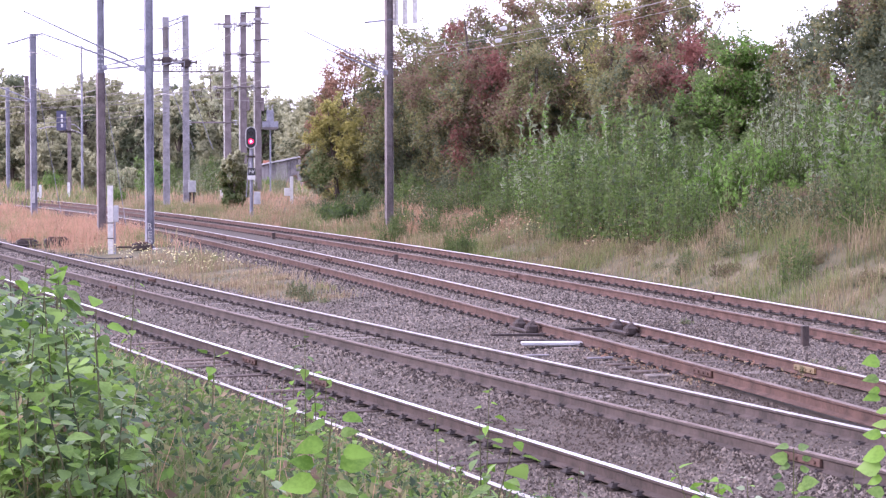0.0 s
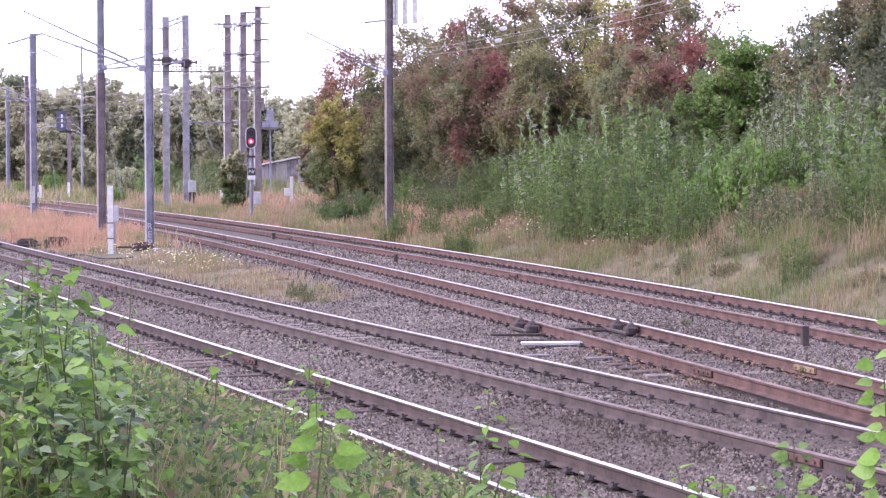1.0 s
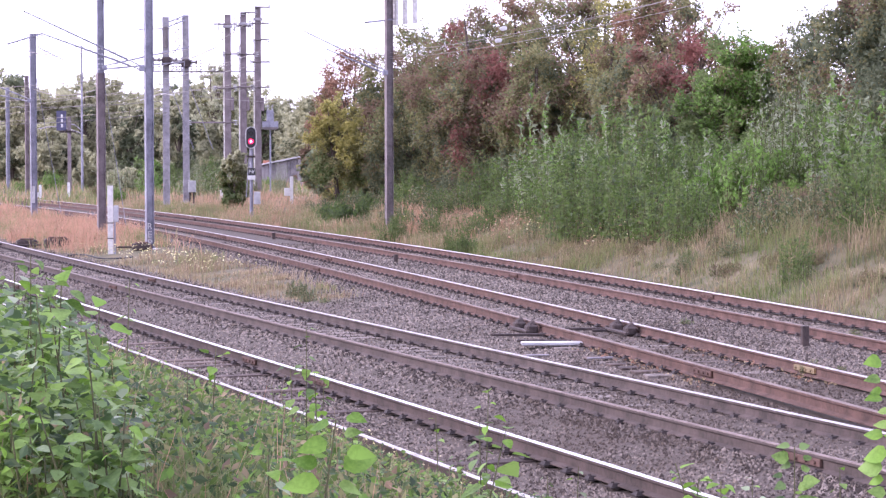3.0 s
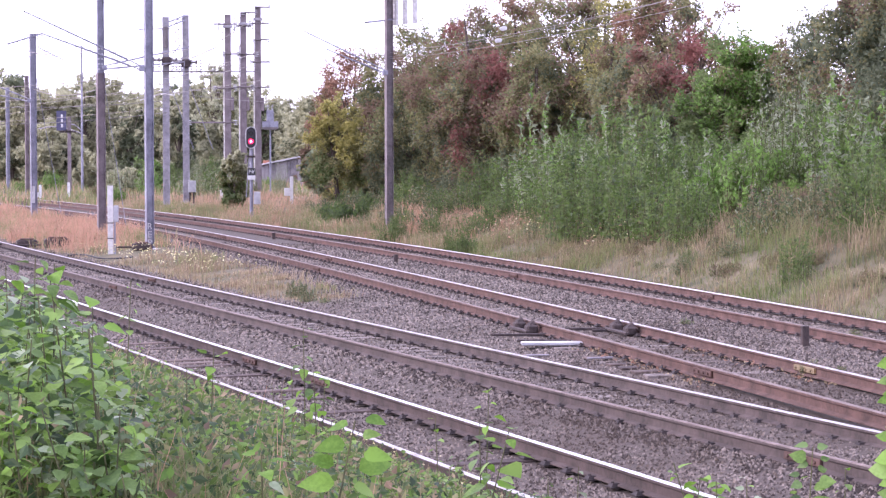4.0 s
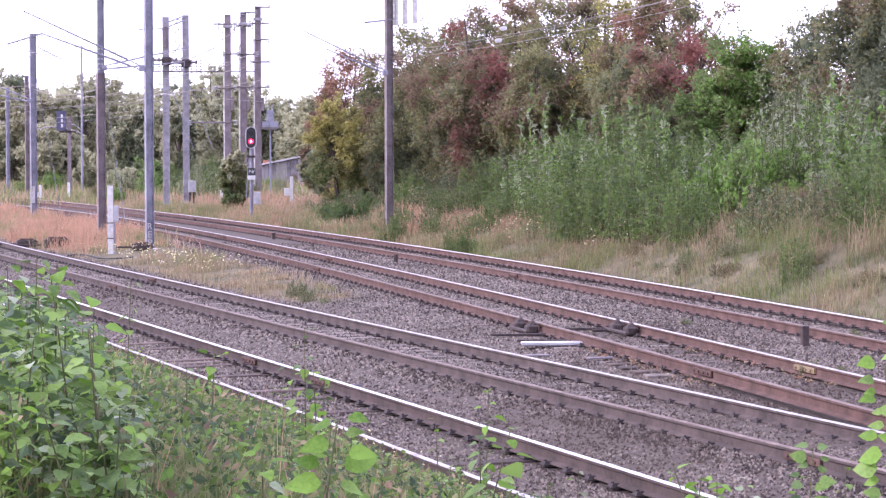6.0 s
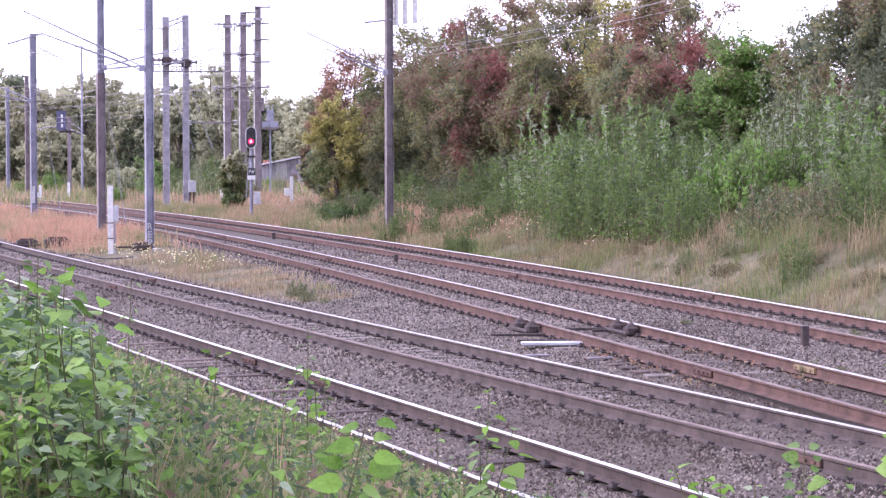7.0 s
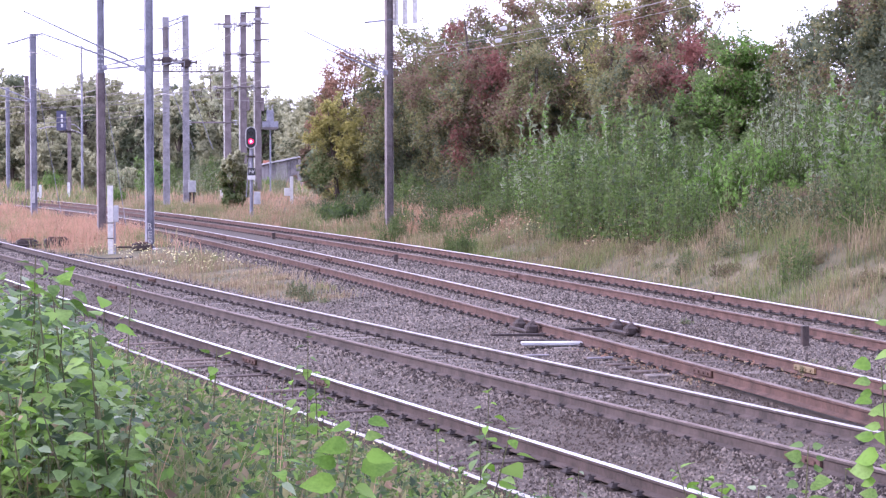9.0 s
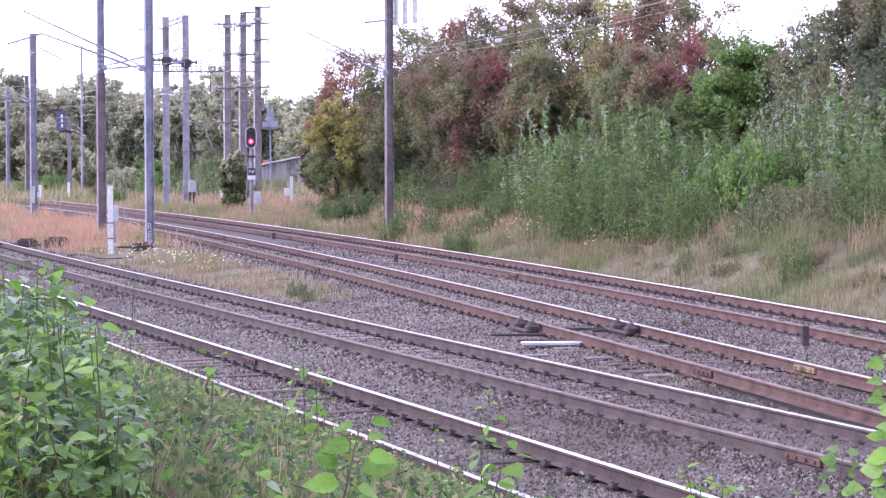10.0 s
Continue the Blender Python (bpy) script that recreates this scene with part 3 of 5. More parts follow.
def switching_pole(x, y, top, arms, label):
    z0 = float(ground_z(x, y)) - 0.2
    pole = empty("switching_pole", pose(x, y, z0, 0, 0, 5), label, "pole", "switching poles")
    bm = box(fresh(), -0.21, 0.21, -0.17, 0.17, 0, top - z0, 0.02)
    part("shaft", bm, BROWN_STEEL, pole)
    part("conduit", tube(fresh(), (-0.27, -0.1, 0), (-0.27, -0.1, top - 2.2 - z0), 0.045), CONCRETE, pole, "pale conduit")
    for z, a, b in arms:
        part("cross_arm", tube(fresh(), (a, -0.2, z - z0), (b, -0.2, z - z0), 0.055), GALV_DARK, pole)
        for e in (a, b):
            part("insulator", insulator(fresh(), (e, -0.2, z - z0 - 0.18), (e, -0.2, z - z0 + 0.18), 3, 0.16), PORCELAIN, pole)
    part("horn", tube(tube(fresh(), (-0.2, -0.2, top - 0.4 - z0), (-0.6, -0.2, top - 0.4 - z0), 0.03), (-0.6, -0.2, top - 0.4 - z0), (-0.6, -0.2, top - 1.3 - z0), 0.04), GREY_BOX, pole)
    for e in (-0.34, 0.36):
        part("surge_arrester", insulator(fresh(), (e, -0.2, top - 2.0 - z0), (e, -0.2, top - 0.9 - z0), 5, 0.07), GALV_DARK, pole)
    part("collar", box(fresh(), -0.32, 0.32, -0.3, 0.2, top - 0.9 - z0, top - 0.72 - z0, 0.02), PALE_STEEL, pole)
    part("switch_unit", box(fresh(), 0.2, 0.4, -0.3, -0.1, 6.1 - z0, 7.0 - z0, 0.03), BROWN_STEEL, pole)
    return pole


switching_pole(-14.45, 160.0, 12.55, ((11.9, -0.9, 0.6), (9.9, -0.3, 0.7), (7.6, -0.9, 0.5), (5.3, -2.6, 0.5)), "dark brown switching pole carrying cross arms and insulators")
switching_pole(-13.45, 160.5, 12.75, ((12.7, 0.0, 0.8), (11.8, -0.5, 0.5), (9.9, -0.4, 0.9), (7.7, -0.6, 0.6)), "dark brown pole with pale conduit and cross arms")
sp = switching_pole(-12.5, 161.0, 13.1, ((13.1, -0.2, 0.8), (12.0, -0.5, 0.7), (10.9, -0.3, 0.7), (9.4, -0.5, 0.8), (7.7, -0.4, 0.8)), "dark brown pole with a small transformer platform")
part("platform", box(fresh(), 0.25, 1.35, -0.5, 0.3, 4.6, 4.75), GALV_DARK, sp)
part("guard_panel", box(fresh(), 0.25, 1.35, -0.52, -0.48, 4.75, 5.15), GALV, sp)
part("transformer", box(fresh(), 0.55, 1.05, -0.3, 0.2, 4.75, 5.9, 0.06), GALV, sp)
for dx in (0.65, 0.95):
    part("insulator", insulator(fresh(), (dx, 0, 5.9), (dx, 0, 6.3), 4, 0.09), PORCELAIN, sp)
part("platform_leg", tube(fresh(), (0.8, -0.1, 0), (0.8, -0.1, 4.6), 0.06), GALV, sp)


def build_signal():
    x, y = -9.28, 115.0
    z0 = float(ground_z(x, y)) - 0.1
    sig = empty("railway_signal", pose(x, y, z0, 0, 0, 2), "railway colour light signal showing red on a grey post", "signal")
    part("post", tube(fresh(), (0, 0, 0), (0, 0, 3.5), 0.085, n=12), GALV, sig)
    part("foot", box(fresh(), -0.25, 0.25, -0.25, 0.25, 0, 0.15, 0.02), CONCRETE, sig)
    zc = 2.95 + 35 / 36.5 - z0

    def stadium(w, h, d0, d1, n=14):
        bm = fresh()
        ring = [(w / 2 * math.cos(a), (h - w) / 2 + w / 2 * math.sin(a)) for a in (math.pi * i / n for i in range(n + 1))]
        ring += [(-u, -v) for u, v in ring]
        f = bm.faces.new([bm.verts.new((u, d0, v + zc)) for u, v in ring])
        ex = bmesh.ops.extrude_face_region(bm, geom=[f])
        bmesh.ops.translate(bm, vec=(0, d1 - d0, 0), verts=[e for e in ex["geom"] if isinstance(e, bmesh.types.BMVert)])
        bmesh.ops.recalc_face_normals(bm, faces=bm.faces)
        return bm
    part("border", stadium(0.53, 1.06, -0.16, -0.12), WHITE, sig, "white rim of the target")
    part("target", stadium(0.46, 0.99, -0.17, -0.12), BLACK, sig, "black enamel target")
    part("housing", box(fresh(), -0.2, 0.2, -0.11, 0.2, zc - 0.45, zc + 0.4, 0.03), BLACK, sig)
    low = part("red_lens", tube(fresh(), (0.0, -0.175, zc - 0.18), (0.0, -0.2, zc - 0.18), 0.13, n=16), RED_LAMP, sig, "lit red lens")
    part("lamp_core", tube(fresh(), (0.0, -0.202, zc - 0.18), (0.0, -0.212, zc - 0.18), 0.06, n=12), LAMP_CORE, low)
    part("upper_lens", tube(fresh(), (0.0, -0.175, zc + 0.2), (0.0, -0.2, zc + 0.2), 0.11, n=16), DARK_LENS, sig)
    for dz in (-0.18, 0.2):
        bm = fresh()
        for i in range(10):
            a, b = math.pi * i / 10, math.pi * (i + 1) / 10
            vs = [bm.verts.new((0.145 * math.cos(q), d, zc + dz + 0.145 * math.sin(q))) for q, d in ((a, -0.18), (b, -0.18), (b, -0.36), (a, -0.36))]
            bm.faces.new(vs)
        ob = part("hood", bm, BLACK, sig)
        so = ob.modifiers.new("thickness", "SOLIDIFY")
        so.thickness = 0.008
    zb = 2.95 - 25 / 36.5 - z0
    plate = part("name_plate", box(fresh(), -0.15, 0.2, -0.115, -0.1, zb - 0.17, zb + 0.17, 0.004), BLACK, sig, "black plate lettered in white")
    letters("Nf", 0.26, WHITE, plate, Matrix.Translation((0.02, -0.118, zb)) @ Matrix.Rotation(radians(90), 4, "X"), "letter")
    zb -= 0.29
    part("white_plate", box(fresh(), -0.17, 0.2, -0.115, -0.1, zb - 0.1, zb + 0.1, 0.004), WHITE, sig)
    part("cabinet", box(fresh(), 0.12, 0.44, -0.2, 0.1, 0.85, 1.45, 0.02), GREY_BOX, sig)
    part("ladder_stay", tube(fresh(), (-0.25, 0.1, 1.2), (-0.1, 0.05, 3.2), 0.025, n=6), GALV, sig)
    part("bracket", box(fresh(), -0.2, 0.2, -0.1, 0.12, 3.1, 3.2, 0.01), IRON, sig)


build_signal()


def marker_post(x, y, h, r, mat, label, name="marker_post"):
    z0 = float(ground_z(x, y)) - 0.05
    t = empty(name, pose(x, y, z0, 0, 0, 10), label, "post", "short posts by the rails")
    part("stump", box(fresh(), -r, r, -r, r, 0, h, 0.01), mat, t)
    return t


marker_post(5.89, 38.55, 0.38, 0.058, IRON, "short dark iron stump standing in ballast")
marker_post(-1.38, 69.08, 0.30, 0.06, IRON, "short dark iron stump standing in ballast")
marker_post(-6.38, 89.33, 0.30, 0.06, IRON, "short dark iron stump standing in ballast")
marker_post(-11.64, 111.3, 0.30, 0.06, IRON, "short dark iron stump standing in ballast")

z0 = float(ground_z(-10.74, 76.63)) - 0.1
wp = empty("concrete_post", pose(-10.74, 76.63, z0, 0, 0, 6), "pale concrete post with a grey cable box on its side", "post")
part("shaft", box(fresh(), -0.09, 0.09, -0.08, 0.08, 0, 2.32, 0.012), CONCRETE, wp)
part("cable_box", box(fresh(), 0.1, 0.26, -0.1, 0.1, 1.15, 1.68, 0.015), GREY_BOX, wp)
part("conduit", tube(fresh(), (0.14, -0.06, 0), (0.14, -0.06, 1.2), 0.03), GALV, wp)
for z in (0.6, 1.1):
    part("strap", box(fresh(), -0.1, 0.1, -0.09, 0.09, z, z + 0.03), IRON, wp)

for x, y, h, b in ((-8.6, 135.0, 1.7, 1), (-14.0, 150.0, 1.2, 0), (-13.7, 151.0, 1.2, 0), (-28.0, 165.0, 1.3, 1), (-26.8, 170.0, 1.3, 0)):
    z0 = float(ground_z(x, y)) - 0.1
    t = empty("track_cabinet" if b else "white_stake", pose(x, y, z0, 0, 0, 4), "small pale cable cabinet on a white post" if b else "short white stake in the grass", "cabinet" if b else "stake")
    part("shaft", box(fresh(), -0.09, 0.09, -0.09, 0.09, 0, h, 0.01), WHITE, t)
    if b:
        part("cabinet_body", box(fresh(), -0.42, -0.1, -0.12, 0.12, h * 0.35, h * 0.62, 0.02), WHITE, t)

z0 = float(ground_z(-28.3, 180.0)) - 0.1
t = empty("dark_sign_post", pose(-28.3, 180.0, z0), "dark post with a blue-black number board", "sign post")
part("shaft", box(fresh(), -0.13, 0.13, -0.1, 0.1, 0, 6.0, 0.01), BROWN_STEEL, t)
bd = part("board", box(fresh(), -0.95, -0.2, -0.14, -0.11, 5.0, 6.5, 0.01), BLUE_BOARD, t)
for i in range(3):
    part("character_bar", box(fresh(), -0.6, -0.45, -0.148, -0.142, 5.25 + i * 0.36, 5.5 + i * 0.36), WHITE, bd)
part("board_bracket", box(fresh(), -0.7, 0.5, -0.1, 0.1, 4.85, 4.98), IRON, t)
z0 = float(ground_z(-28.4, 187.0))
t = empty("slim_pole", pose(-28.4, 187.0, z0 - 0.1), "slim grey steel pole near the woods", "pole")
part("shaft", tube(fresh(), (0, 0, 0), (0, 0, 11.6), 0.11, 0.07), GALV, t)
part("top_arm", tube(fresh(), (-1.7, 0, 11.5), (2.4, 0, 11.5), 0.03), GALV, t)


for sgn, reach, dz in ((-1, 1.3, 4.9), (-1, 3.4, 4.7)):
    arc = [(sgn * reach * q, 0, dz + 0.55 * math.sin(q * 2.4)) for q in (0, 0.2, 0.4, 0.6, 0.8, 1.0)]
    bm = fresh()
    for a, b in zip(arc[:-1], arc[1:]):
        tube(bm, a, b, 0.045, n=6)
    part("curved_arm", bm, PALE_STEEL, t)
h_mast("catenary_mast", at(49, 190), 190.0, 9.5, 0.3, BROWN_STEEL, -70, "far brown steel mast before the woods")
h_mast("catenary_mast", at(15, 205), 205.0, 9.0, 0.3, GALV, -70, "far grey steel mast before the woods")


# ---- shed ----
def build_shed():
    x, y = -13.45, 200.0
    z0 = float(ground_z(x, y)) - 0.1
    shed = empty("wooden_shed", pose(x, y, z0, 0, 0, -14), "grey weathered board shed with a pale sloping roof", "shed")
    for i in range(12):
        w = 3.9 / 12
        xa = -1.95 + i * w
        h = 1.8 + 0.75 * (i + 0.5) / 12
        part("wall_board", box(fresh(), xa + 0.012, xa + w - 0.012, -0.03, 0.03, 0, h, 0.006), SHED_WOOD, shed)
    part("back_wall", box(fresh(), -1.95, 1.95, 2.4, 2.46, 0, 1.6), SHED_WOOD, shed)
    part("side_wall", box(fresh(), -2.0, -1.95, 0, 2.4, 0, 1.75), SHED_WOOD, shed)
    part("side_wall", box(fresh(), 1.95, 2.0, 0, 2.4, 0, 2.5), SHED_WOOD, shed)
    bm = box(fresh(), -2.25, 2.25, -0.35, 2.8, 0, 0.12, 0.01)
    ob = part("roof", bm, SHED_ROOF, shed)
    ob.matrix_basis = Matrix.Translation((0, 0, 2.23)) @ Matrix.Rotation(-math.atan(0.75 / 3.9), 4, "Y")
    bm = box(fresh(), -2.0, -1.55, 0.6, 1.0, 1.7, 2.3, 0.02)
    part("chimney", bm, BRICK, shed)


build_shed()


# ---- plank and gear of the point ----
z0 = float(ground_z(1.74, 37.9))
pl = empty("white_plank", pose(1.74, 37.9, z0 + 0.035, 0, 0, 2), "white weathered board lying on the ballast beside the siding", "plank")
part("board", box(fresh(), -0.49, 0.49, -0.15, 0.15, 0.0, 0.05, 0.01), GREY_BOX, pl)
pit = empty("point_rodding", pose(1.75, 38.6, float(ground_z(1.75, 38.6)), 0, 0, 2), "black iron rods and locks lying across the siding", "point rods")
for i, (a, b, d) in enumerate(((-0.55, 0.6, 0.0), (-0.9, 0.1, 1.3), (0.2, 1.9, 2.6), (0.9, 2.3, 2.2))):
    part("rod", box(fresh(), a, b, d - 0.03, d + 0.03, 0.015, 0.06, 0.008), IRON, pit)


def rail_lock(k, side, y, dx):
    p, d = rail_at(k, side, y)
    t = empty("rail_lock", Matrix.Translation((p.x + dx, p.y, p.z - 0.19)) @ Matrix.Rotation(math.atan(d.x / -d.y) * -1 * -1, 4, "Z"), "black cast rail lock against the siding rail", "rail lock", "rail locks")
    for o in (-0.45, 0.35):
        bm = box(fresh(), -0.1, 0.1, o - 0.12, o + 0.12, 0.0, 0.16, 0.03)
        tube(bm, (-0.06, o, 0.1), (0.06, o, 0.19), 0.07, n=8)
        part("casting", bm, IRON, t)
    part("link", box(fresh(), -0.13, -0.06, -0.6, 0.6, 0.02, 0.07, 0.01), IRON, t)


rail_lock("C", -1, 41.0, -0.17)
rail_lock("C", 1, 40.2, -0.17)


def fishplate(track, k, side, y, mat=DARK_RUST):
    p, d = rail_at(k, side, y)
    bm = fresh()
    for s in (-1, 1):
        box(bm, s * 0.03 - 0.018, s * 0.03 + 0.018, -0.38, 0.38, -0.125, -0.045, 0.006)
        for o in (-0.28, -0.1, 0.1, 0.28):
            tube(bm, (s * 0.04, o, -0.085), (s * 0.07, o, -0.085), 0.02, n=6)
    ob = part("fishplate", bm, mat, track)
    ob.matrix_basis = Matrix.Translation(p) @ Matrix.Rotation(math.atan2(-d.x, d.y), 4, "Z")


for tr, k, side, ys in ((TRACK_A, "A", 1, (58.0, 36.6, 33.0)), (TRACK_B, "B", 1, (58.5, 86.0)), (TRACK_B, "B", -1, (56.0, 92.0, 24.0)),
                        (TRACK_C, "C", 1, (86.5, 68.0)), (TRACK_C, "C", -1, (32.2, 62.0)), (TRACK_D, "D", 1, (86.0, 50.0)), (TRACK_D, "D", -1, (89.0, 60.0))):
    for y in ys:
        fishplate(tr, k, side, y)

for x, y, l, a in ((2.35, 35.4, 0.42, 20), (1.45, 36.5, 0.36, 12), (-1.3, 33.4, 0.30, 25), (3.4, 33.4, 0.3, -30), (-2.9, 46.5, 0.3, 15)):
    t = empty("wood_scrap", pose(x, y, float(ground_z(x, y)) + 0.03, 0, 0, a), "splintered pale wood scrap lying on ballast", "wood scrap", "wood scraps")
    part("splinter", box(fresh(), -l / 2, l / 2, -0.035, 0.035, 0, 0.025, 0.006), SHED_WOOD, t)

fishplate(TRACK_C, "C", 1, 32.3, L_TAN)

# point machine remains by the near line
for x, y, s in ((-13.4, 82.4, 1.0), (-14.6, 83.2, 0.8), (-9.9, 78.0, 0.7)):
    t = empty("point_machine", pose(x, y, float(ground_z(x, y)), 0, 0, 15), "low dark iron point machine box in the grass", "point machine", "point machines")
    part("casing", box(fresh(), -0.45 * s, 0.45 * s, -0.2, 0.2, 0, 0.34 * s, 0.05), IRON, t)
    part("cover", box(fresh(), -0.3 * s, 0.3 * s, -0.17, 0.17, 0.34 * s, 0.4 * s, 0.02), RUST, t)
    part("rod", tube(fresh(), (-1.3 * s, 0, 0.12), (-0.4 * s, 0, 0.12), 0.03), IRON, t)


# ---- overhead wires ----
def wire(points, sag, r, label="thin dark overhead wire strung along the tracks"):
    cu = bpy.data.curves.new("overhead_wire", "CURVE")
    cu.dimensions, cu.bevel_depth, cu.bevel_resolution = "3D", r, 1
    sp_ = cu.splines.new("POLY")
    pts = []
    for (a, b) in zip(points[:-1], points[1:]):
        for i in range(12):
            f = i / 12
            p = Vector(a).lerp(Vector(b), f)
            pts.append((p.x, p.y, p.z - sag * 4 * f * (1 - f)))
    pts.append(points[-1])
    sp_.points.add(len(pts) - 1)
    for q, p in zip(sp_.points, pts):
        q.co = (*p, 1)
    tmp = bpy.data.objects.new("overhead_wire", cu)
    scene.collection.objects.link(tmp)
    me = bpy.data.meshes.new_from_object(tmp.evaluated_get(bpy.context.evaluated_depsgraph_get()))
    bpy.data.objects.remove(tmp)
    me.materials.append(WIRE)
    return tagged(new("overhead_wire", me), label, "wire", "overhead wires")


def along(k, o, ys, z):
    return [(float(centre(k, y)) + o, y, z) for y in ys]


wire([(-2.0, 91.0, 6.95), (8.2, 47.0, 7.0), (14.0, 18.0, 7.0)], 0.25, 0.008)
wire([(-2.0, 91.0, 6.72), (8.1, 47.0, 6.75), (14.0, 18.0, 6.8)], 0.3, 0.008)
wire([(-2.0, 91.0, 6.8), (9.0, 47.0, 7.3), (15.0, 18.0, 7.4)], 0.3, 0.006)
for x, y, z in ((1.9, 74.6, 6.98), (1.75, 75.0, 6.62)):
    t = empty("wire_insulator", pose(x, y, z, 0, 0, 14), "pale grey insulator strung in the feeder wire", "insulator", "wire insulators")
    part("shell", insulator(fresh(), (0, -0.25, 0), (0, 0.25, 0), 5, 0.07), WHITE, t)
wire(along("D", 0.0, (90.0, 150.0, 215.0), 7.6), 0.8, 0.012)
wire(along("D", 0.0, (90.0, 150.0, 215.0), 6.1), 0.05, 0.012)
wire(along("C", 0.0, (78.0, 112.0, 165.0, 215.0), 7.3), 0.7, 0.012)
wire(along("C", 0.0, (78.0, 112.0, 165.0, 215.0), 5.9), 0.05, 0.012)
wire([(-13.6, 77.5, 7.7), (-22.6, 111.0, 7.0), (-42, 170, 7.0)], 0.5, 0.012)
wire([(-13.4, 77.6, 6.3), (-22.6, 111.0, 5.9), (-42, 170, 5.9)], 0.05, 0.012)
wire([(-33.0, 160.0, 9.95), (-17.0, 139.6, 9.2)], 0.1, 0.024)
wire([(-33.0, 160.0, 10.1), (-17.0, 139.6, 9.4)], 0.1, 0.024)
wire([(-28.0, 112.0, 6.2), (-13.0, 90.0, 5.9), (-9.7, 139.0, 6.2)], 0.2, 0.012)
wire([(-40.0, 165.0, 6.8), (-15.4, 143.0, 7.1), (-12.5, 160.0, 7.7)], 0.3, 0.014)
wire([(-40.0, 165.0, 5.2), (-15.4, 143.0, 6.1)], 0.3, 0.014)
wire([(-21.0, 112.0, 8.3), (-9.6, 91.0, 7.1)], 0.5, 0.016)
wire([(-19.3, 112.0, 6.2), (-12.9, 90.0, 5.6)], 0.3, 0.016)
wire([(-30.0, 130.0, 6.0), (-16.2, 139.6, 6.3)], 0.35, 0.02)
wire([(-30.0, 130.0, 4.9), (-16.2, 139.6, 5.6)], 0.35, 0.02)
wire([(-16.2, 139.6, 8.0), (-14.4, 160.0, 9.2), (-12.5, 161.0, 9.4)], 0.3, 0.02)
wire([(-16.2, 139.6, 10.7), (-12.9, 90.0, 8.9)], 0.4, 0.014)


def cable(points, r):
    bm = fresh()
    for a, b in zip(points[:-1], points[1:]):
        tube(bm, a, b, r, n=6)
    return bm


pts = [(-11.9 + 0.3 * i, 75.2 - 0.35 * i + 0.25 * math.sin(i * 1.1), float(ground_z(-11.9 + 0.3 * i, 75.2 - 0.35 * i)) + 0.05 + 0.04 * math.sin(i * 0.9)) for i in range(9)]
t = empty("ground_cable", Matrix.Identity(4), "black rubber cable lying loosely on the ballast shoulder", "cable")
part("sheath", cable(pts, 0.025), BLACK, t)


# ---- woods, hedge and shrubs ----
def slim_leaves(rng, centres, size, rise=-0.3, slim=0.5):
    """Three-cornered leaves for crowns seen from afar."""
    n = len(centres)
    d = unit(rng.normal(size=(n, 3)) * [1, 1, 0.8] + [0, 0, rise])
    w = unit(np.cross(d, rng.normal(size=(n, 3)) + [0, 0, 0.6]))
    s = size * rng.uniform(0.55, 1.4, (n, 1))
    v = np.stack([centres + d * s * 0.9, centres - d * s * 0.5 + w * s * slim, centres - d * s * 0.35 - w * s * slim], 1).reshape(-1, 3)
    return v, np.arange(3 * n).reshape(n, 3)


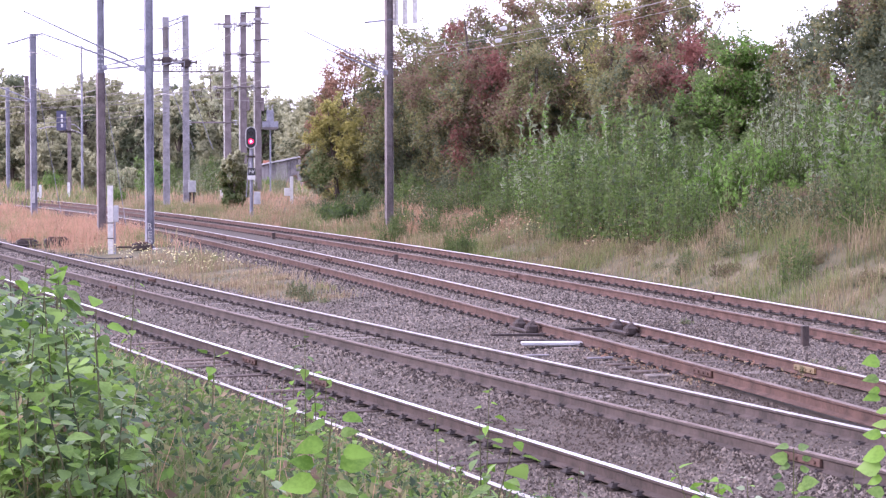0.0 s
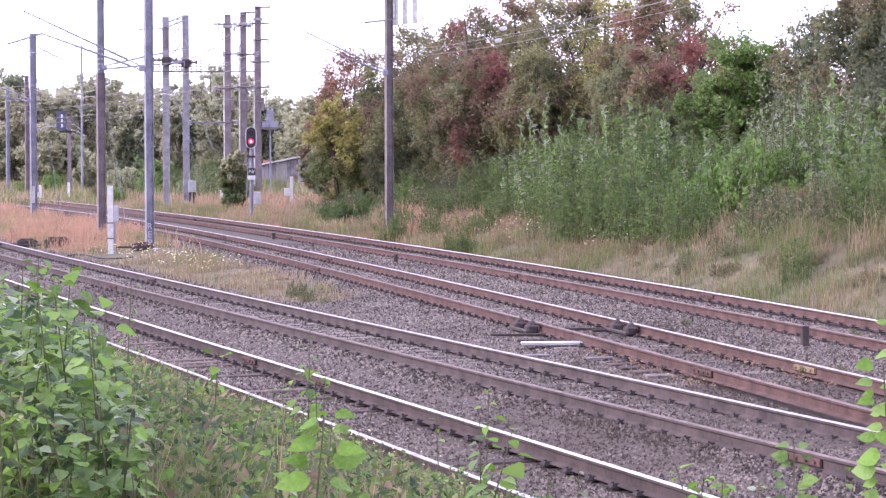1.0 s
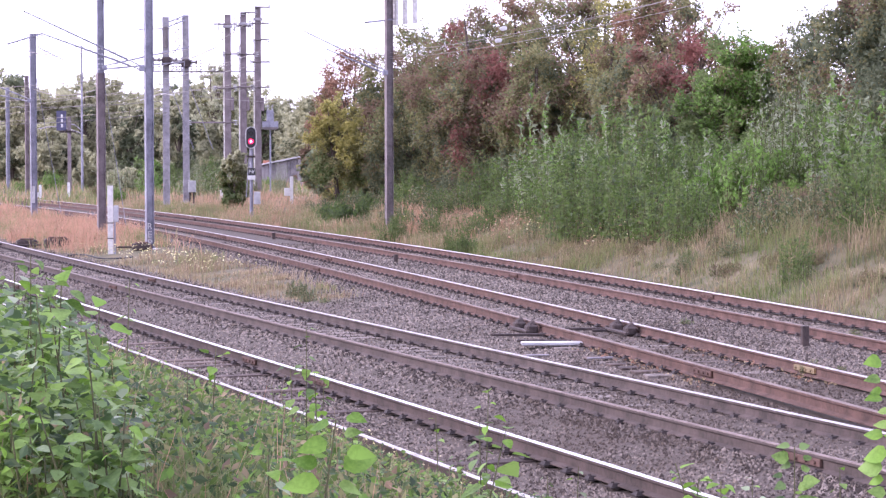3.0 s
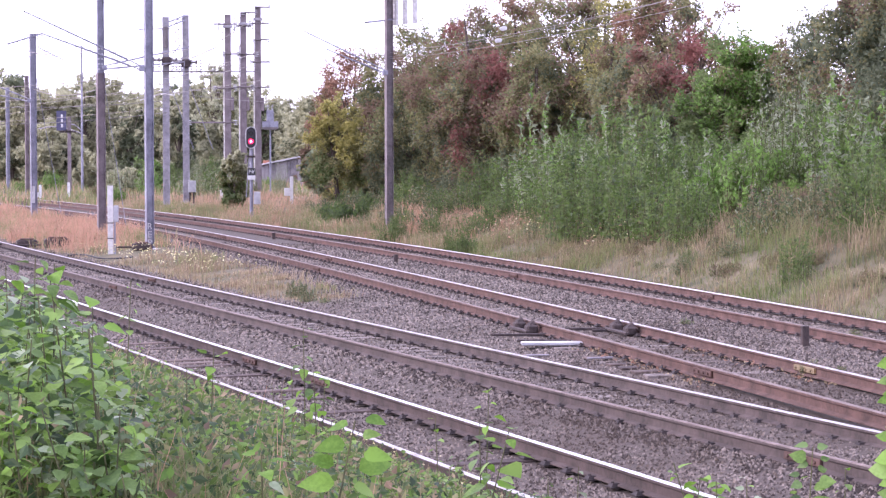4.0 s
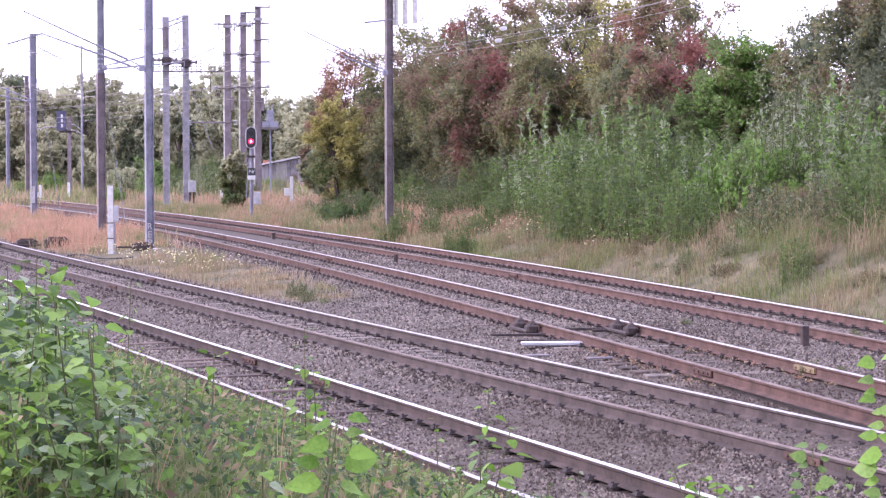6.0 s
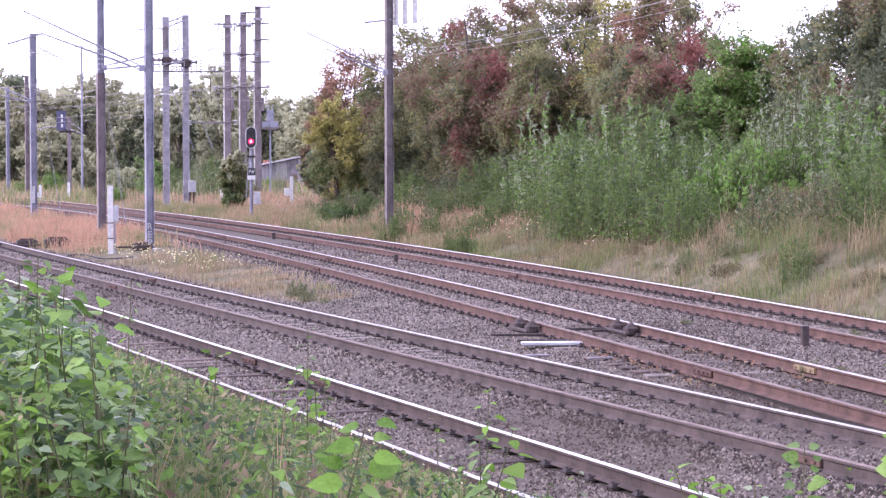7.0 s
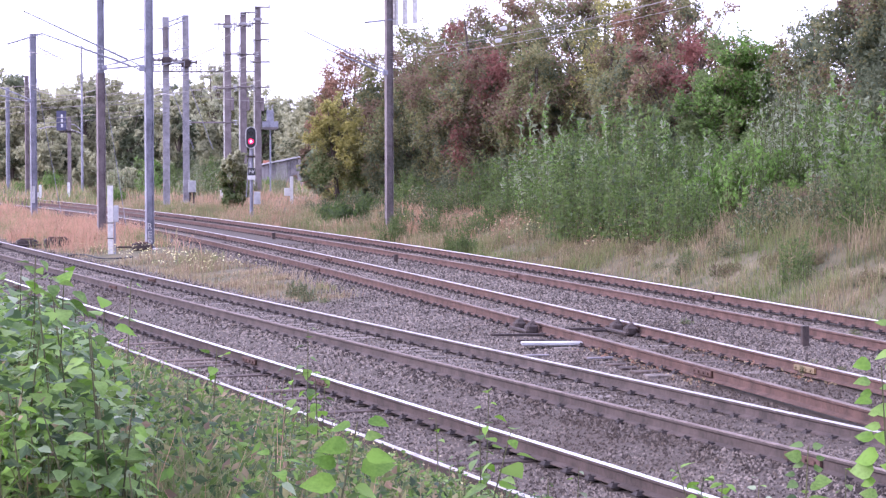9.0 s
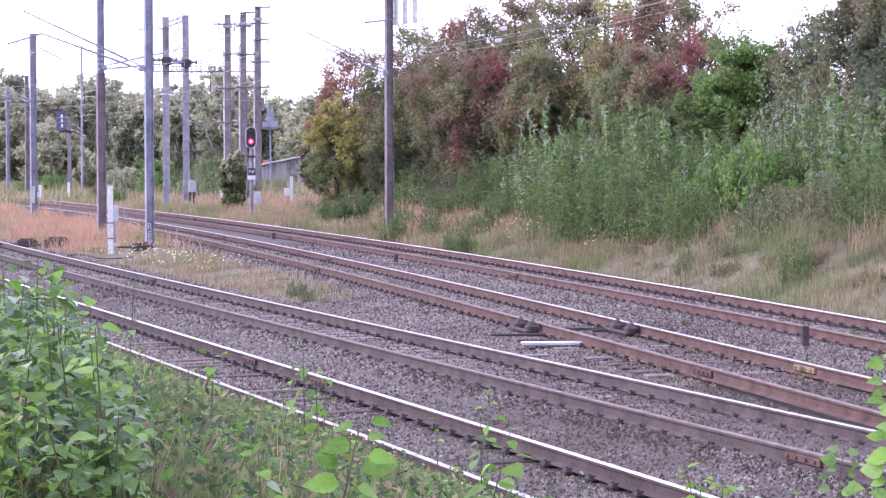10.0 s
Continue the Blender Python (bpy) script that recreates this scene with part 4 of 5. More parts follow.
def build_tree(x, y, top, radius, mats, seed, label, n_clumps=80, per=130, leaf=0.16, low=0.12, name="tree", group="", thin=1.0, shape=1.0):
    """Tapered trunk and limbs, and a crown of leaf clumps of uneven size with gaps between them."""
    rng = np.random.default_rng(seed)
    z0 = float(ground_z(x, y)) - 0.15
    h = top - z0
    tree = empty(name, pose(x, y, z0), label, "tree" if name != "shrub" else "shrub", group)
    bm = fresh()
    bend = Vector((rng.normal(0, 0.05) * h, rng.normal(0, 0.05) * h, 0))
    pts = [Vector((0, 0, 0)), bend * 0.4 + Vector((0, 0, h * 0.3)), bend + Vector((0, 0, h * 0.62)), bend * 1.3 + Vector((0, 0, h * 0.88))]
    rad = [0.024 * h, 0.018 * h, 0.010 * h, 0.003 * h]
    for i in range(3):
        tube(bm, pts[i], pts[i + 1], rad[i], rad[i + 1], 7)
    part("trunk", bm, BARK, tree)
    cl = []
    while len(cl) < n_clumps:
        q = rng.uniform(-1, 1, 3)
        if q @ q > 1:
            continue
        d = math.sqrt(q @ q)
        if d < 0.45 and rng.uniform() < 0.6:
            continue
        zf = low + (1 - low) * (0.5 + 0.5 * q[2])
        wob = 0.8 + 0.4 * noise.noise(Vector((q[0] * 1.5 + seed, q[1] * 1.5, q[2] * 1.5)))
        cl.append((q[0] * radius * wob * shape, q[1] * radius * wob, zf * h * (0.93 + 0.07 * wob)))
    cl = np.array(cl)
    bm = fresh()
    for c in cl[:: max(1, n_clumps // 22)]:
        f = float(np.clip(c[2] / h * 0.55, 0.12, 0.6))
        root = pts[1].lerp(pts[2], min(1, max(0, (f - 0.3) / 0.32))) if f > 0.3 else pts[0].lerp(pts[1], f / 0.3)
        mid = root.lerp(Vector(c), 0.5) + Vector((0, 0, 0.04 * h))
        tube(bm, root, mid, 0.007 * h, 0.004 * h, 5)
        tube(bm, mid, Vector(c), 0.004 * h, 0.0015 * h, 5)
    part("branchwork", bm, BARK, tree)
    # each clump is a handful of drooping twigs set with leaves
    sizes = rng.uniform(0.5, 1.3, n_clumps) * radius * 0.21
    cnt = np.maximum((per * thin * (sizes / sizes.mean()) ** 2).astype(int), 12)
    cid = np.repeat(np.arange(n_clumps), cnt)
    out = cl * [1, 1, 0]
    out = out / np.maximum(np.linalg.norm(out, axis=1, keepdims=True), 0.3)
    fall = np.where(cl[:, 2] > 0.8 * h, 0.35, -0.55)[:, None] * [0, 0, 1]
    twig = unit(out[:, None] * 0.55 + fall[:, None] + rng.normal(0, 0.55, (n_clumps, 7, 3)))
    reach = rng.uniform(0.7, 1.9, (n_clumps, 7))
    tid = rng.integers(0, 7, len(cid))
    step = rng.uniform(-0.25, 1, len(cid))
    p = cl[cid] + twig[cid, tid] * (reach[cid, tid] * step * sizes[cid])[:, None]
    p = p + rng.normal(0, 1, p.shape) * (sizes[cid] * (0.34 - 0.16 * step))[:, None]
    p[:, 2] = np.maximum(p[:, 2], 0.05)
    v, f = slim_leaves(rng, p, leaf)
    # shade put into the colour: first, darker leaf kind low inside, last on outer tips
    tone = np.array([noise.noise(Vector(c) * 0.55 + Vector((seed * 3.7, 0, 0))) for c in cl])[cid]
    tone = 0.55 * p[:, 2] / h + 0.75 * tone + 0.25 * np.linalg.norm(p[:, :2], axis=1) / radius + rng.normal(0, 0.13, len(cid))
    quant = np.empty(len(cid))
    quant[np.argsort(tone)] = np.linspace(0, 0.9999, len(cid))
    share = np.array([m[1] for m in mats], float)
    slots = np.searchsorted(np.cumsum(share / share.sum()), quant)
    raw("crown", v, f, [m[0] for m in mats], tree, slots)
    return tree


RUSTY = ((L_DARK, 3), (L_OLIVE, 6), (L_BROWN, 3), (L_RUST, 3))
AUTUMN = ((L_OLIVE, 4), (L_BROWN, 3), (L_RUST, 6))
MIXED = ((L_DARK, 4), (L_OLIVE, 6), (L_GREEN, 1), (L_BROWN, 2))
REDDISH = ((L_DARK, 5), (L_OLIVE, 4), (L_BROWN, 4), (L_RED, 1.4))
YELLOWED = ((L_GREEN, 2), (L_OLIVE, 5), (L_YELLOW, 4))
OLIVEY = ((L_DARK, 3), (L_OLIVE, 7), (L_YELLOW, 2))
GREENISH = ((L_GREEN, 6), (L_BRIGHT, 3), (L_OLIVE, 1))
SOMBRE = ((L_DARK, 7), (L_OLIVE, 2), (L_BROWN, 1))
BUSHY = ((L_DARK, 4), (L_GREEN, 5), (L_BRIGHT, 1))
HEDGE = [  # bearing, distance, top, radius, foliage, words
    (583, 142, 7.6, 1.7, AUTUMN, "small autumn hawthorn with rust-red crown on the bank"),
    (622, 132, 9.0, 2.3, AUTUMN, "rust-brown autumn hawthorn with airy top"),
    (600, 121, 6.1, 1.7, YELLOWED, "yellowing young tree among rust-brown hawthorns"),
    (690, 128, 9.0, 2.4, MIXED, "olive and rust hawthorn in the lineside hedge"),
    (742, 120, 9.6, 2.6, MIXED, "tall olive-brown hawthorn in the lineside hedge"),
    (800, 113, 9.4, 2.5, MIXED, "dense olive-green hawthorn with brown patches"),
    (868, 110, 10.4, 2.6, REDDISH, "hawthorn hung with dark red berries and leaves"),
    (850, 101, 7.4, 2.2, REDDISH, "hawthorn with crimson autumn leaves above the weeds"),
    (940, 104, 10.2, 2.5, RUSTY, "rust-brown hawthorn in the lineside hedge"),
    (955, 96, 7.6, 2.2, MIXED, "spreading olive-green hawthorn with drooping twigs"),
    (1020, 99, 9.8, 2.4, MIXED, "olive-green hawthorn with yellowing outer leaves"),
    (1080, 95, 9.9, 2.2, OLIVEY, "yellow-green tree with gaps in its crown"),
    (1110, 88, 7.4, 2.0, MIXED, "olive and brown hawthorn bush"),
    (1165, 91, 9.6, 2.2, RUSTY, "rust-red hawthorn with dense twigs"),
    (1180, 83, 7.2, 1.9, REDDISH, "dusky red hawthorn above tall weeds"),
    (1245, 88, 9.6, 1.8, RUSTY, "rust-brown hawthorn with an open top"),
    (1285, 79, 7.0, 1.7, GREENISH, "fresh green small tree in the hedge"),
    (1340, 80, 6.6, 1.5, GREENISH, "fresh green bushy tree in the hedge"),
    (1420, 78, 7.6, 1.6, SOMBRE, "thin dark-leaved tree with sky through its twigs"),
    (1530, 72, 9.0, 2.0, REDDISH, "tall dark tree with scattered red leaves"),
    (1610, 66, 9.0, 2.0, SOMBRE, "tall dark green tree at the end of the hedge"),
]
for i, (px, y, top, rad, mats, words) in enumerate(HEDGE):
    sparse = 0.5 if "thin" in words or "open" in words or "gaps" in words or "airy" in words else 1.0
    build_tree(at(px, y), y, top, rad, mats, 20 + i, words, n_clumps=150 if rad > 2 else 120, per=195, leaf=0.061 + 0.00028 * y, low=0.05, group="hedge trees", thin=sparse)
# darker growth closing the hedge from behind
for i in range(13):
    px, y = 600 + i * 80, 142 - i * 5.2
    build_tree(at(px, y), y, 6.0 + 0.8 * math.sin(i * 2.1), 2.6, SOMBRE, 60 + i, "dark shaded tree behind the hawthorn hedge", n_clumps=60, per=80, leaf=0.26, low=0.0, group="back trees")

# distant woods beyond the bend; distance haze is put into their paler leaf colours
rngw = random.Random(3)
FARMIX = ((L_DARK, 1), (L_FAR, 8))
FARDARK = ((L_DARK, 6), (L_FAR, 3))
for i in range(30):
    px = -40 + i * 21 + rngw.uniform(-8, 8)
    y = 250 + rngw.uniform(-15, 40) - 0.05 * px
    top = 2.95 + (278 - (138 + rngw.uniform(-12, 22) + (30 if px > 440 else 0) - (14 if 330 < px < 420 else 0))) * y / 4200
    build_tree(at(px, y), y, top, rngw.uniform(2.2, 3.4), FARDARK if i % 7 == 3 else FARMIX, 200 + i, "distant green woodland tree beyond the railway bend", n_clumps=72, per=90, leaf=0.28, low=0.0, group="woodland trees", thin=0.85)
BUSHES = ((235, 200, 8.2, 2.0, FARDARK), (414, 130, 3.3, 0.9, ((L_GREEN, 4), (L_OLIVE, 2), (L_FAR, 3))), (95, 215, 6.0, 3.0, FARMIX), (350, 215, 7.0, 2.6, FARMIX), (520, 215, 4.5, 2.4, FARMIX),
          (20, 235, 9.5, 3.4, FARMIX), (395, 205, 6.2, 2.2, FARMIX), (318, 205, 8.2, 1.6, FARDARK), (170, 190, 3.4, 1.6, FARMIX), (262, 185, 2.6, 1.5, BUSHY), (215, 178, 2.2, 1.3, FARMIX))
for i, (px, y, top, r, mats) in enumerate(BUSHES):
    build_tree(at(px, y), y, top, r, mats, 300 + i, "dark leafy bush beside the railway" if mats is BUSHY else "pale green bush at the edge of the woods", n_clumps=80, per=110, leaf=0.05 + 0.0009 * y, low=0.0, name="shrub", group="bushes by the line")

build_tree(at(385, 212), 212, 11.6, 2.3, ((L_FAR, 3), (L_OLIVE, 1), (L_HAZY_BIRCH, 4)), 401, "tall airy pale green birch beyond the poles", n_clumps=80, per=120, leaf=0.2, low=0.1, group="woodland trees", thin=0.6)
build_tree(at(350, 225), 225, 10.6, 2.2, ((L_FAR, 3), (L_HAZY_BIRCH, 4)), 402, "tall airy pale green birch beyond the poles", n_clumps=80, per=120, leaf=0.2, low=0.1, group="woodland trees", thin=0.6)
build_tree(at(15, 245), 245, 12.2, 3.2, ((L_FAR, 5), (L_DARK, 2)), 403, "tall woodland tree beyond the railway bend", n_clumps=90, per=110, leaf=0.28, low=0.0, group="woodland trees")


def weed_clump(seed, h, stems, leaf, mats, spread, label, name="weed_clump", rise=0.5, tight=1.0, long=1.5):
    """Upright stems set with small leaves; the clump's outline is uneven."""
    rng = np.random.default_rng(seed)
    ob = empty(name, pose(0, 0, 0), label, "weeds", "bank weeds")
    bm = fresh()
    pos = []
    for i in range(stems):
        a, r = rng.uniform(0, 6.28), spread * math.sqrt(rng.uniform(0, 1))
        b = Vector((r * math.cos(a), r * math.sin(a), 0))
        hh = h * rng.uniform(0.55, 1.05) * (1 - 0.3 * (r / spread) ** 2)
        tip = b + Vector((rng.normal(0, 0.07) * h, rng.normal(0, 0.07) * h, hh))
        tube(bm, b, tip, 0.008, 0.003, 4)
        k = int(72 * hh / h)
        f = rng.uniform(0.08, 1.02, k)
        q = np.array(b)[None] + (np.array(tip) - np.array(b))[None] * f[:, None]
        w = (tight * 0.115 * (1.1 - f * 0.85))[:, None] * h / 1.5
        q[:, :2] += rng.normal(0, 1, (k, 2)) * w
        pos.append(q)
    tagged(part("stalkwork", bm, STALK, ob), kind="stuff")
    p = np.concatenate(pos)
    v, f = slim_leaves(rng, p, leaf * long, rise, 0.46 / long)
    share = np.array([m[1] for m in mats], float)
    raw("foliage", v, f, [m[0] for m in mats], ob, rng.choice(len(mats), len(p), p=share / share.sum()))
    return ob


W_GREEN = leaf_material("weed_green_leaf", (0.048, 0.090, 0.018), (0.158, 0.238, 0.062))
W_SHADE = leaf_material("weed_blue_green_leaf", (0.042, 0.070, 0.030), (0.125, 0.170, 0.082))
KINDS = {
    "green": [weed_clump(500 + i, 1.75, 38, 0.046, ((W_GREEN, 6), (L_GREEN, 3), (W_SHADE, 2)), 0.75, "tall fresh green weeds crowding the railway bank", rise=0.3) for i in range(3)],
    "bright": [weed_clump(510 + i, 1.4, 34, 0.05, ((L_BRIGHT, 6), (L_GREEN, 3), (W_GREEN, 2)), 0.65, "bright green leafy weeds on the railway bank", rise=1.1) for i in range(2)],
    "silver": [weed_clump(520 + i, 2.4, 26, 0.031, ((L_GREY, 6), (L_GREEN, 2), (W_GREEN, 3)), 0.75, "silvery green willow shoots on the railway bank", rise=1.0) for i in range(3)],
    "dull": [weed_clump(530 + i, 1.4, 40, 0.038, ((W_SHADE, 4), (L_GREY, 1), (L_OLIVE, 3), (L_BROWN, 1)), 0.8, "dull grey-green broom growing on the railway bank", rise=1.3, long=2.2) for i in range(3)],
    "reed": [weed_clump(560 + i, 1.9, 34, 0.07, ((W_SHADE, 6), (W_GREEN, 4)), 0.8, "dark blue-green upright growth at the bank's foot, some of it in place of shade", rise=1.4, long=2.6) for i in range(2)],
    "spire": [weed_clump(550 + i, 2.6, 6, 0.07, ((L_GREY, 4), (L_GREEN, 2), (L_BRIGHT, 4)), 0.8, "slender upright pale green shoots on the railway bank", rise=0.7, tight=0.34) for i in range(3)],
    "brown": [weed_clump(540 + i, 1.1, 46, 0.028, ((L_OLIVE, 5), (W_SHADE, 1), (L_BROWN, 5)), 0.75, "grey-brown seeding weeds on the railway bank", rise=1.6, long=3.2) for i in range(2)],
}
placed = {k: 0 for k in KINDS}


def put_weed(kind, x, y, s, turn):
    src = KINDS[kind][placed[kind] % len(KINDS[kind])]
    m = Matrix.Translation((x, y, float(ground_z(x, y)) - 0.04)) @ Matrix.Rotation(turn, 4, "Z") @ Matrix.Diagonal((s, s, s * (0.9 + 0.2 * math.sin(turn * 7)), 1))
    if placed[kind] < len(KINDS[kind]):
        src.matrix_basis = m
    else:
        copy_thing(src, m)
    placed[kind] += 1


rngb = random.Random(11)
y = 42.0
while y < 122:
    off = 4.0 if y > 62 else 4.6
    while off < 14.5:
        yy = y + rngb.uniform(-0.8, 0.8)
        x = float(centre("D", yy)) + (off + rngb.uniform(-0.4, 0.4)) * 1.03
        px = 784 + 4200 * x / yy
        if 545 < px < 1640 and not (px > 1240 and off < 6.0 and rngb.random() < 0.75) and not (px < 760 and off < 5.5 and rngb.random() < 0.8):
            if px > 1300 and off > 9.5:
                kind = rngb.choice(("silver", "silver", "silver", "dull", "green"))
            elif px > 1430:
                kind = rngb.choice(("dull", "brown", "bright", "dull", "green"))
            elif px > 1320:
                kind = rngb.choice(("brown", "brown", "dull")) if off < 7.0 else rngb.choice(("bright", "green", "dull", "bright"))
            elif px > 1205:
                kind = "bright" if off < 8.2 else rngb.choice(("green", "spire", "dull"))
            elif px > 880:
                kind = rngb.choice(("green", "green", "green", "dull")) if off < 8.5 else rngb.choice(("green", "spire", "green", "dull"))
            elif px > 680:
                kind = rngb.choice(("dull", "dull", "green", "dull", "brown"))
            else:
                kind = rngb.choice(("dull", "reed", "dull"))
            big = rngb.uniform(0.72, 1.42) * (0.72 if off < 6.2 and px < 1000 else 1.0) * (0.8 if px < 880 else 1.0) * (0.62 if off < 5.5 and px > 1250 and kind != "brown" else 0.85 if kind == "brown" else 1.0) * (1.1 if kind == "silver" and px > 1300 else 1.22 if kind in ("green", "bright") and px > 930 and off > 5 else 1.0)
            put_weed(kind, x, yy, big, rngb.uniform(0, 6.28))
        off += 1.6
    y += 2.15
for px, yy, s in ((690, 85.5, 0.6), (703, 85.8, 0.5), (800, 76.2, 0.42), (815, 75.8, 0.45), (830, 75.6, 0.4), (588, 101, 1.1), (618, 100, 1.35), (640, 99, 0.9), (605, 100, 1.25), (655, 97, 0.4), (570, 105, 0.6), (600, 105, 1.05)):
    put_weed("reed" if yy > 90 else "green", at(px, yy), yy, s, px * 0.1)
# dark clumps added in place of the shade in the weeds' hollow
for px, yy, s in ((1046, 70, 0.5), (1068, 69.5, 0.6), (1092, 69, 0.5), (1010, 71.5, 0.45)):
    put_weed("reed", at(px, yy), yy, s, px * 0.1)

for i in range(40):
    yy = rngb.uniform(41, 74)
    x = float(centre("D", yy)) + rngb.uniform(2.9, 5.2)
    put_weed(rngb.choice(("dull", "brown", "bright", "green", "dull")), x, yy, rngb.uniform(0.28, 0.55), rngb.uniform(0, 6.28))
for i in range(90):
    yy = rngb.uniform(60, 92)
    x = float(centre("D", yy)) + rngb.uniform(6.0, 11.5)
    if 900 < 784 + 4200 * x / yy < 1560:
        put_weed("spire", x, yy, rngb.uniform(0.75, 1.15), rngb.uniform(0, 6.28))
for px, yy, s in ((1350, 67, 1.15), (1388, 66.5, 1.45), (1412, 65, 1.35), (1436, 66, 1.5), (1462, 64, 1.35), (1490, 65, 1.2), (1328, 69, 1.0)):
    put_weed("silver", at(px, yy), yy, s, px * 0.37)
for px, yy, s in ((1188, 68, 0.85), (1208, 66, 0.95), (1225, 68, 1.15), (1243, 65.5, 1.0), (1262, 67.5, 1.15), (1280, 65, 0.95), (1298, 67, 1.1), (1318, 66.5, 1.0), (1420, 62, 0.8), (1540, 58, 0.8), (1505, 60, 0.75)):
    put_weed("bright", at(px, yy), yy, s, px * 0.53)
for i in range(10):
    yy = rngb.uniform(58, 67)
    x = float(centre("D", yy)) + rngb.uniform(3.2, 6.8)
    px = 784 + 4200 * x / yy
    if 1290 < px < 1440:
        put_weed("brown" if px < 1450 and i % 5 else rngb.choice(("dull", "brown", "dull")), x, yy, rngb.uniform(0.7, 1.15), rngb.uniform(0, 6.28))
for i in range(44):
    yy = rngb.uniform(150, 205)
    x = at(rngb.uniform(-10, 500), yy)
    if abs(x - float(centre("D", yy))) > 4 and abs(x - float(centre("C", yy))) > 4:
        put_weed(rngb.choice(("dull", "green", "bright", "silver", "brown")), x, yy, rngb.uniform(0.7, 1.5), rngb.uniform(0, 6.28))


# ---- grasses ----
def blades(name, x, y, h, lean, mats, share, seed, label, width=0.012):
    rng = np.random.default_rng(seed)
    n = len(x)
    z = ground_z(x, y) - 0.02
    a = rng.uniform(0, 6.28, n)
    l = rng.uniform(0.1, 1.0, n) * lean
    base = np.stack([x, y, z], -1)
    d = np.stack([np.cos(a), np.sin(a), np.zeros(n)], -1)
    w = np.stack([-np.sin(a), np.cos(a), np.zeros(n)], -1) * width
    hh = (h * rng.uniform(0.5, 1.2, n))[:, None]
    mid = base + d * l[:, None] * hh * 0.3 + [0, 0, 1] * hh * 0.6
    tip = base + d * l[:, None] * hh + [0, 0, 1] * hh * (1.0 - 0.25 * l[:, None])
    v = np.stack([base - w, base + w, mid + w * 0.8, mid - w * 0.8, tip + w * 0.25, tip - w * 0.25], 1).reshape(-1, 3)
    i = np.arange(n)[:, None] * 6
    f = np.concatenate([i + [0, 1, 2, 3], i + [3, 2, 4, 5]], 1).reshape(-1, 4)
    patch = 0.5 + 0.5 * np.sin(0.9 * x + 2.1 * np.sin(0.35 * y)) * np.sin(0.6 * y + 1.7 * np.sin(0.5 * x))
    pick = np.clip(0.15 + 0.7 * patch + rng.normal(0, 0.2, n), 0, 0.999)
    s = np.searchsorted(np.cumsum(np.array(share) / sum(share)), pick)
    s = np.minimum(s, len(mats) - 1)
    return tagged(raw(name, v, f, mats, None, np.repeat(s, 2)), label, "grass", kind="stuff")


def tufts(rng, n, fx, per, spread):
    """Random places in tufts: fx gives the tuft centres."""
    x, y = fx(rng, n)
    x, y = np.repeat(x, per), np.repeat(y, per)
    return x + rng.normal(0, spread, len(x)), y + rng.normal(0, spread, len(y))


def between_lines(rng, n):
    y = rng.uniform(51, 150, n)
    lo, hi = centre("B", y) + 2.0, centre("C", y) - 1.9
    return lo + (hi - lo) * rng.uniform(0, 1, n), y


rg = np.random.default_rng(21)
def patchy(x, y, scale, seed):
    """Smooth uneven cover from 0 to 1."""
    u, v = x * scale + seed, y * scale * 0.6 + 2 * seed
    return 0.5 + 0.25 * (np.sin(u * 2.1 + 1.3 * np.sin(v * 1.7)) + np.sin(v * 2.6 + 1.6 * np.sin(u * 1.1 + 0.7)))


x, y = tufts(rg, 5000, between_lines, 11, 0.2)
clear = (np.abs(x + 9.6 - 0.12 * (y - 78)) < 1.0) & (y > 71) & (y < 79.2)
x, y = x[~clear], y[~clear]
k = y > 82 + rg.normal(0, 4, len(y))
blades("reddish_grass", x[k], y[k], 0.25 + 0.55 * patchy(x[k], y[k], 0.8, 1.0), 0.9, [L_PINK, L_TAN, L_OLIVE, L_GRASS], (7, 2.5, 1.5, 1.2), 31, "tall reddish seeding grass between the railway lines", 0.010)
k = ~k & (rg.uniform(0, 1, len(y)) < np.clip(1.7 * patchy(x, y, 1.3, 4.0) - 0.25 - 0.02 * (66 - np.minimum(y, 66)), 0.06, 1))
blades("dry_grass", x[k], y[k], 0.08 + 0.34 * patchy(x[k], y[k], 1.1, 2.0) ** 1.5, 1.0, [L_TAN, L_BROWN, L_OLIVE, L_GRASS], (5, 2, 3, 1.5), 32, "short dry grass on the ground between the lines", 0.007)


def far_verge(rng, n):
    y = 36 + 130 * rng.uniform(0, 1, n) ** 1.75
    wide = np.where(y < 64, 7.5, 3.2)
    return centre("D", y) + 2.1 + wide * rng.uniform(0, 1, n) ** 1.1, y


x, y = tufts(rg, 7200, far_verge, 10, 0.17)
blades("verge_grass", x, y, (0.12 + 0.42 * patchy(x, y, 0.9, 3.0)) * rg.choice([0.6, 1.0, 1.35], len(x)) * np.where((y < 62) & (x - centre("D", y) > 4.0), 1.9, 1.0), 1.15, [L_TAN, L_BROWN, L_OLIVE, L_GRASS, W_GREEN], (5, 1, 5, 4, 2), 33, "tall tan and olive grass along the bank's foot", 0.007)


def bank_foot(rng, n):
    y = rng.uniform(78, 158, n)
    return centre("D", y) + 2.2 + (4.5 + 11 * smooth01(y, 98, 125)) * rng.uniform(0, 1, n) ** 1.2, y


x, y = tufts(rg, 2800, bank_foot, 8, 0.3)
blades("bank_foot_grass", x, y, 0.2 + 0.45 * patchy(x, y, 0.7, 5.0), 0.95, [L_PINK, L_TAN, L_OLIVE], (5, 5, 2), 35, "orange-tan dry grass between the track and the hedge", 0.010)


def far_field(rng, n):
    y = rng.uniform(150, 240, n)
    return rng.uniform(-48, 2, n), y


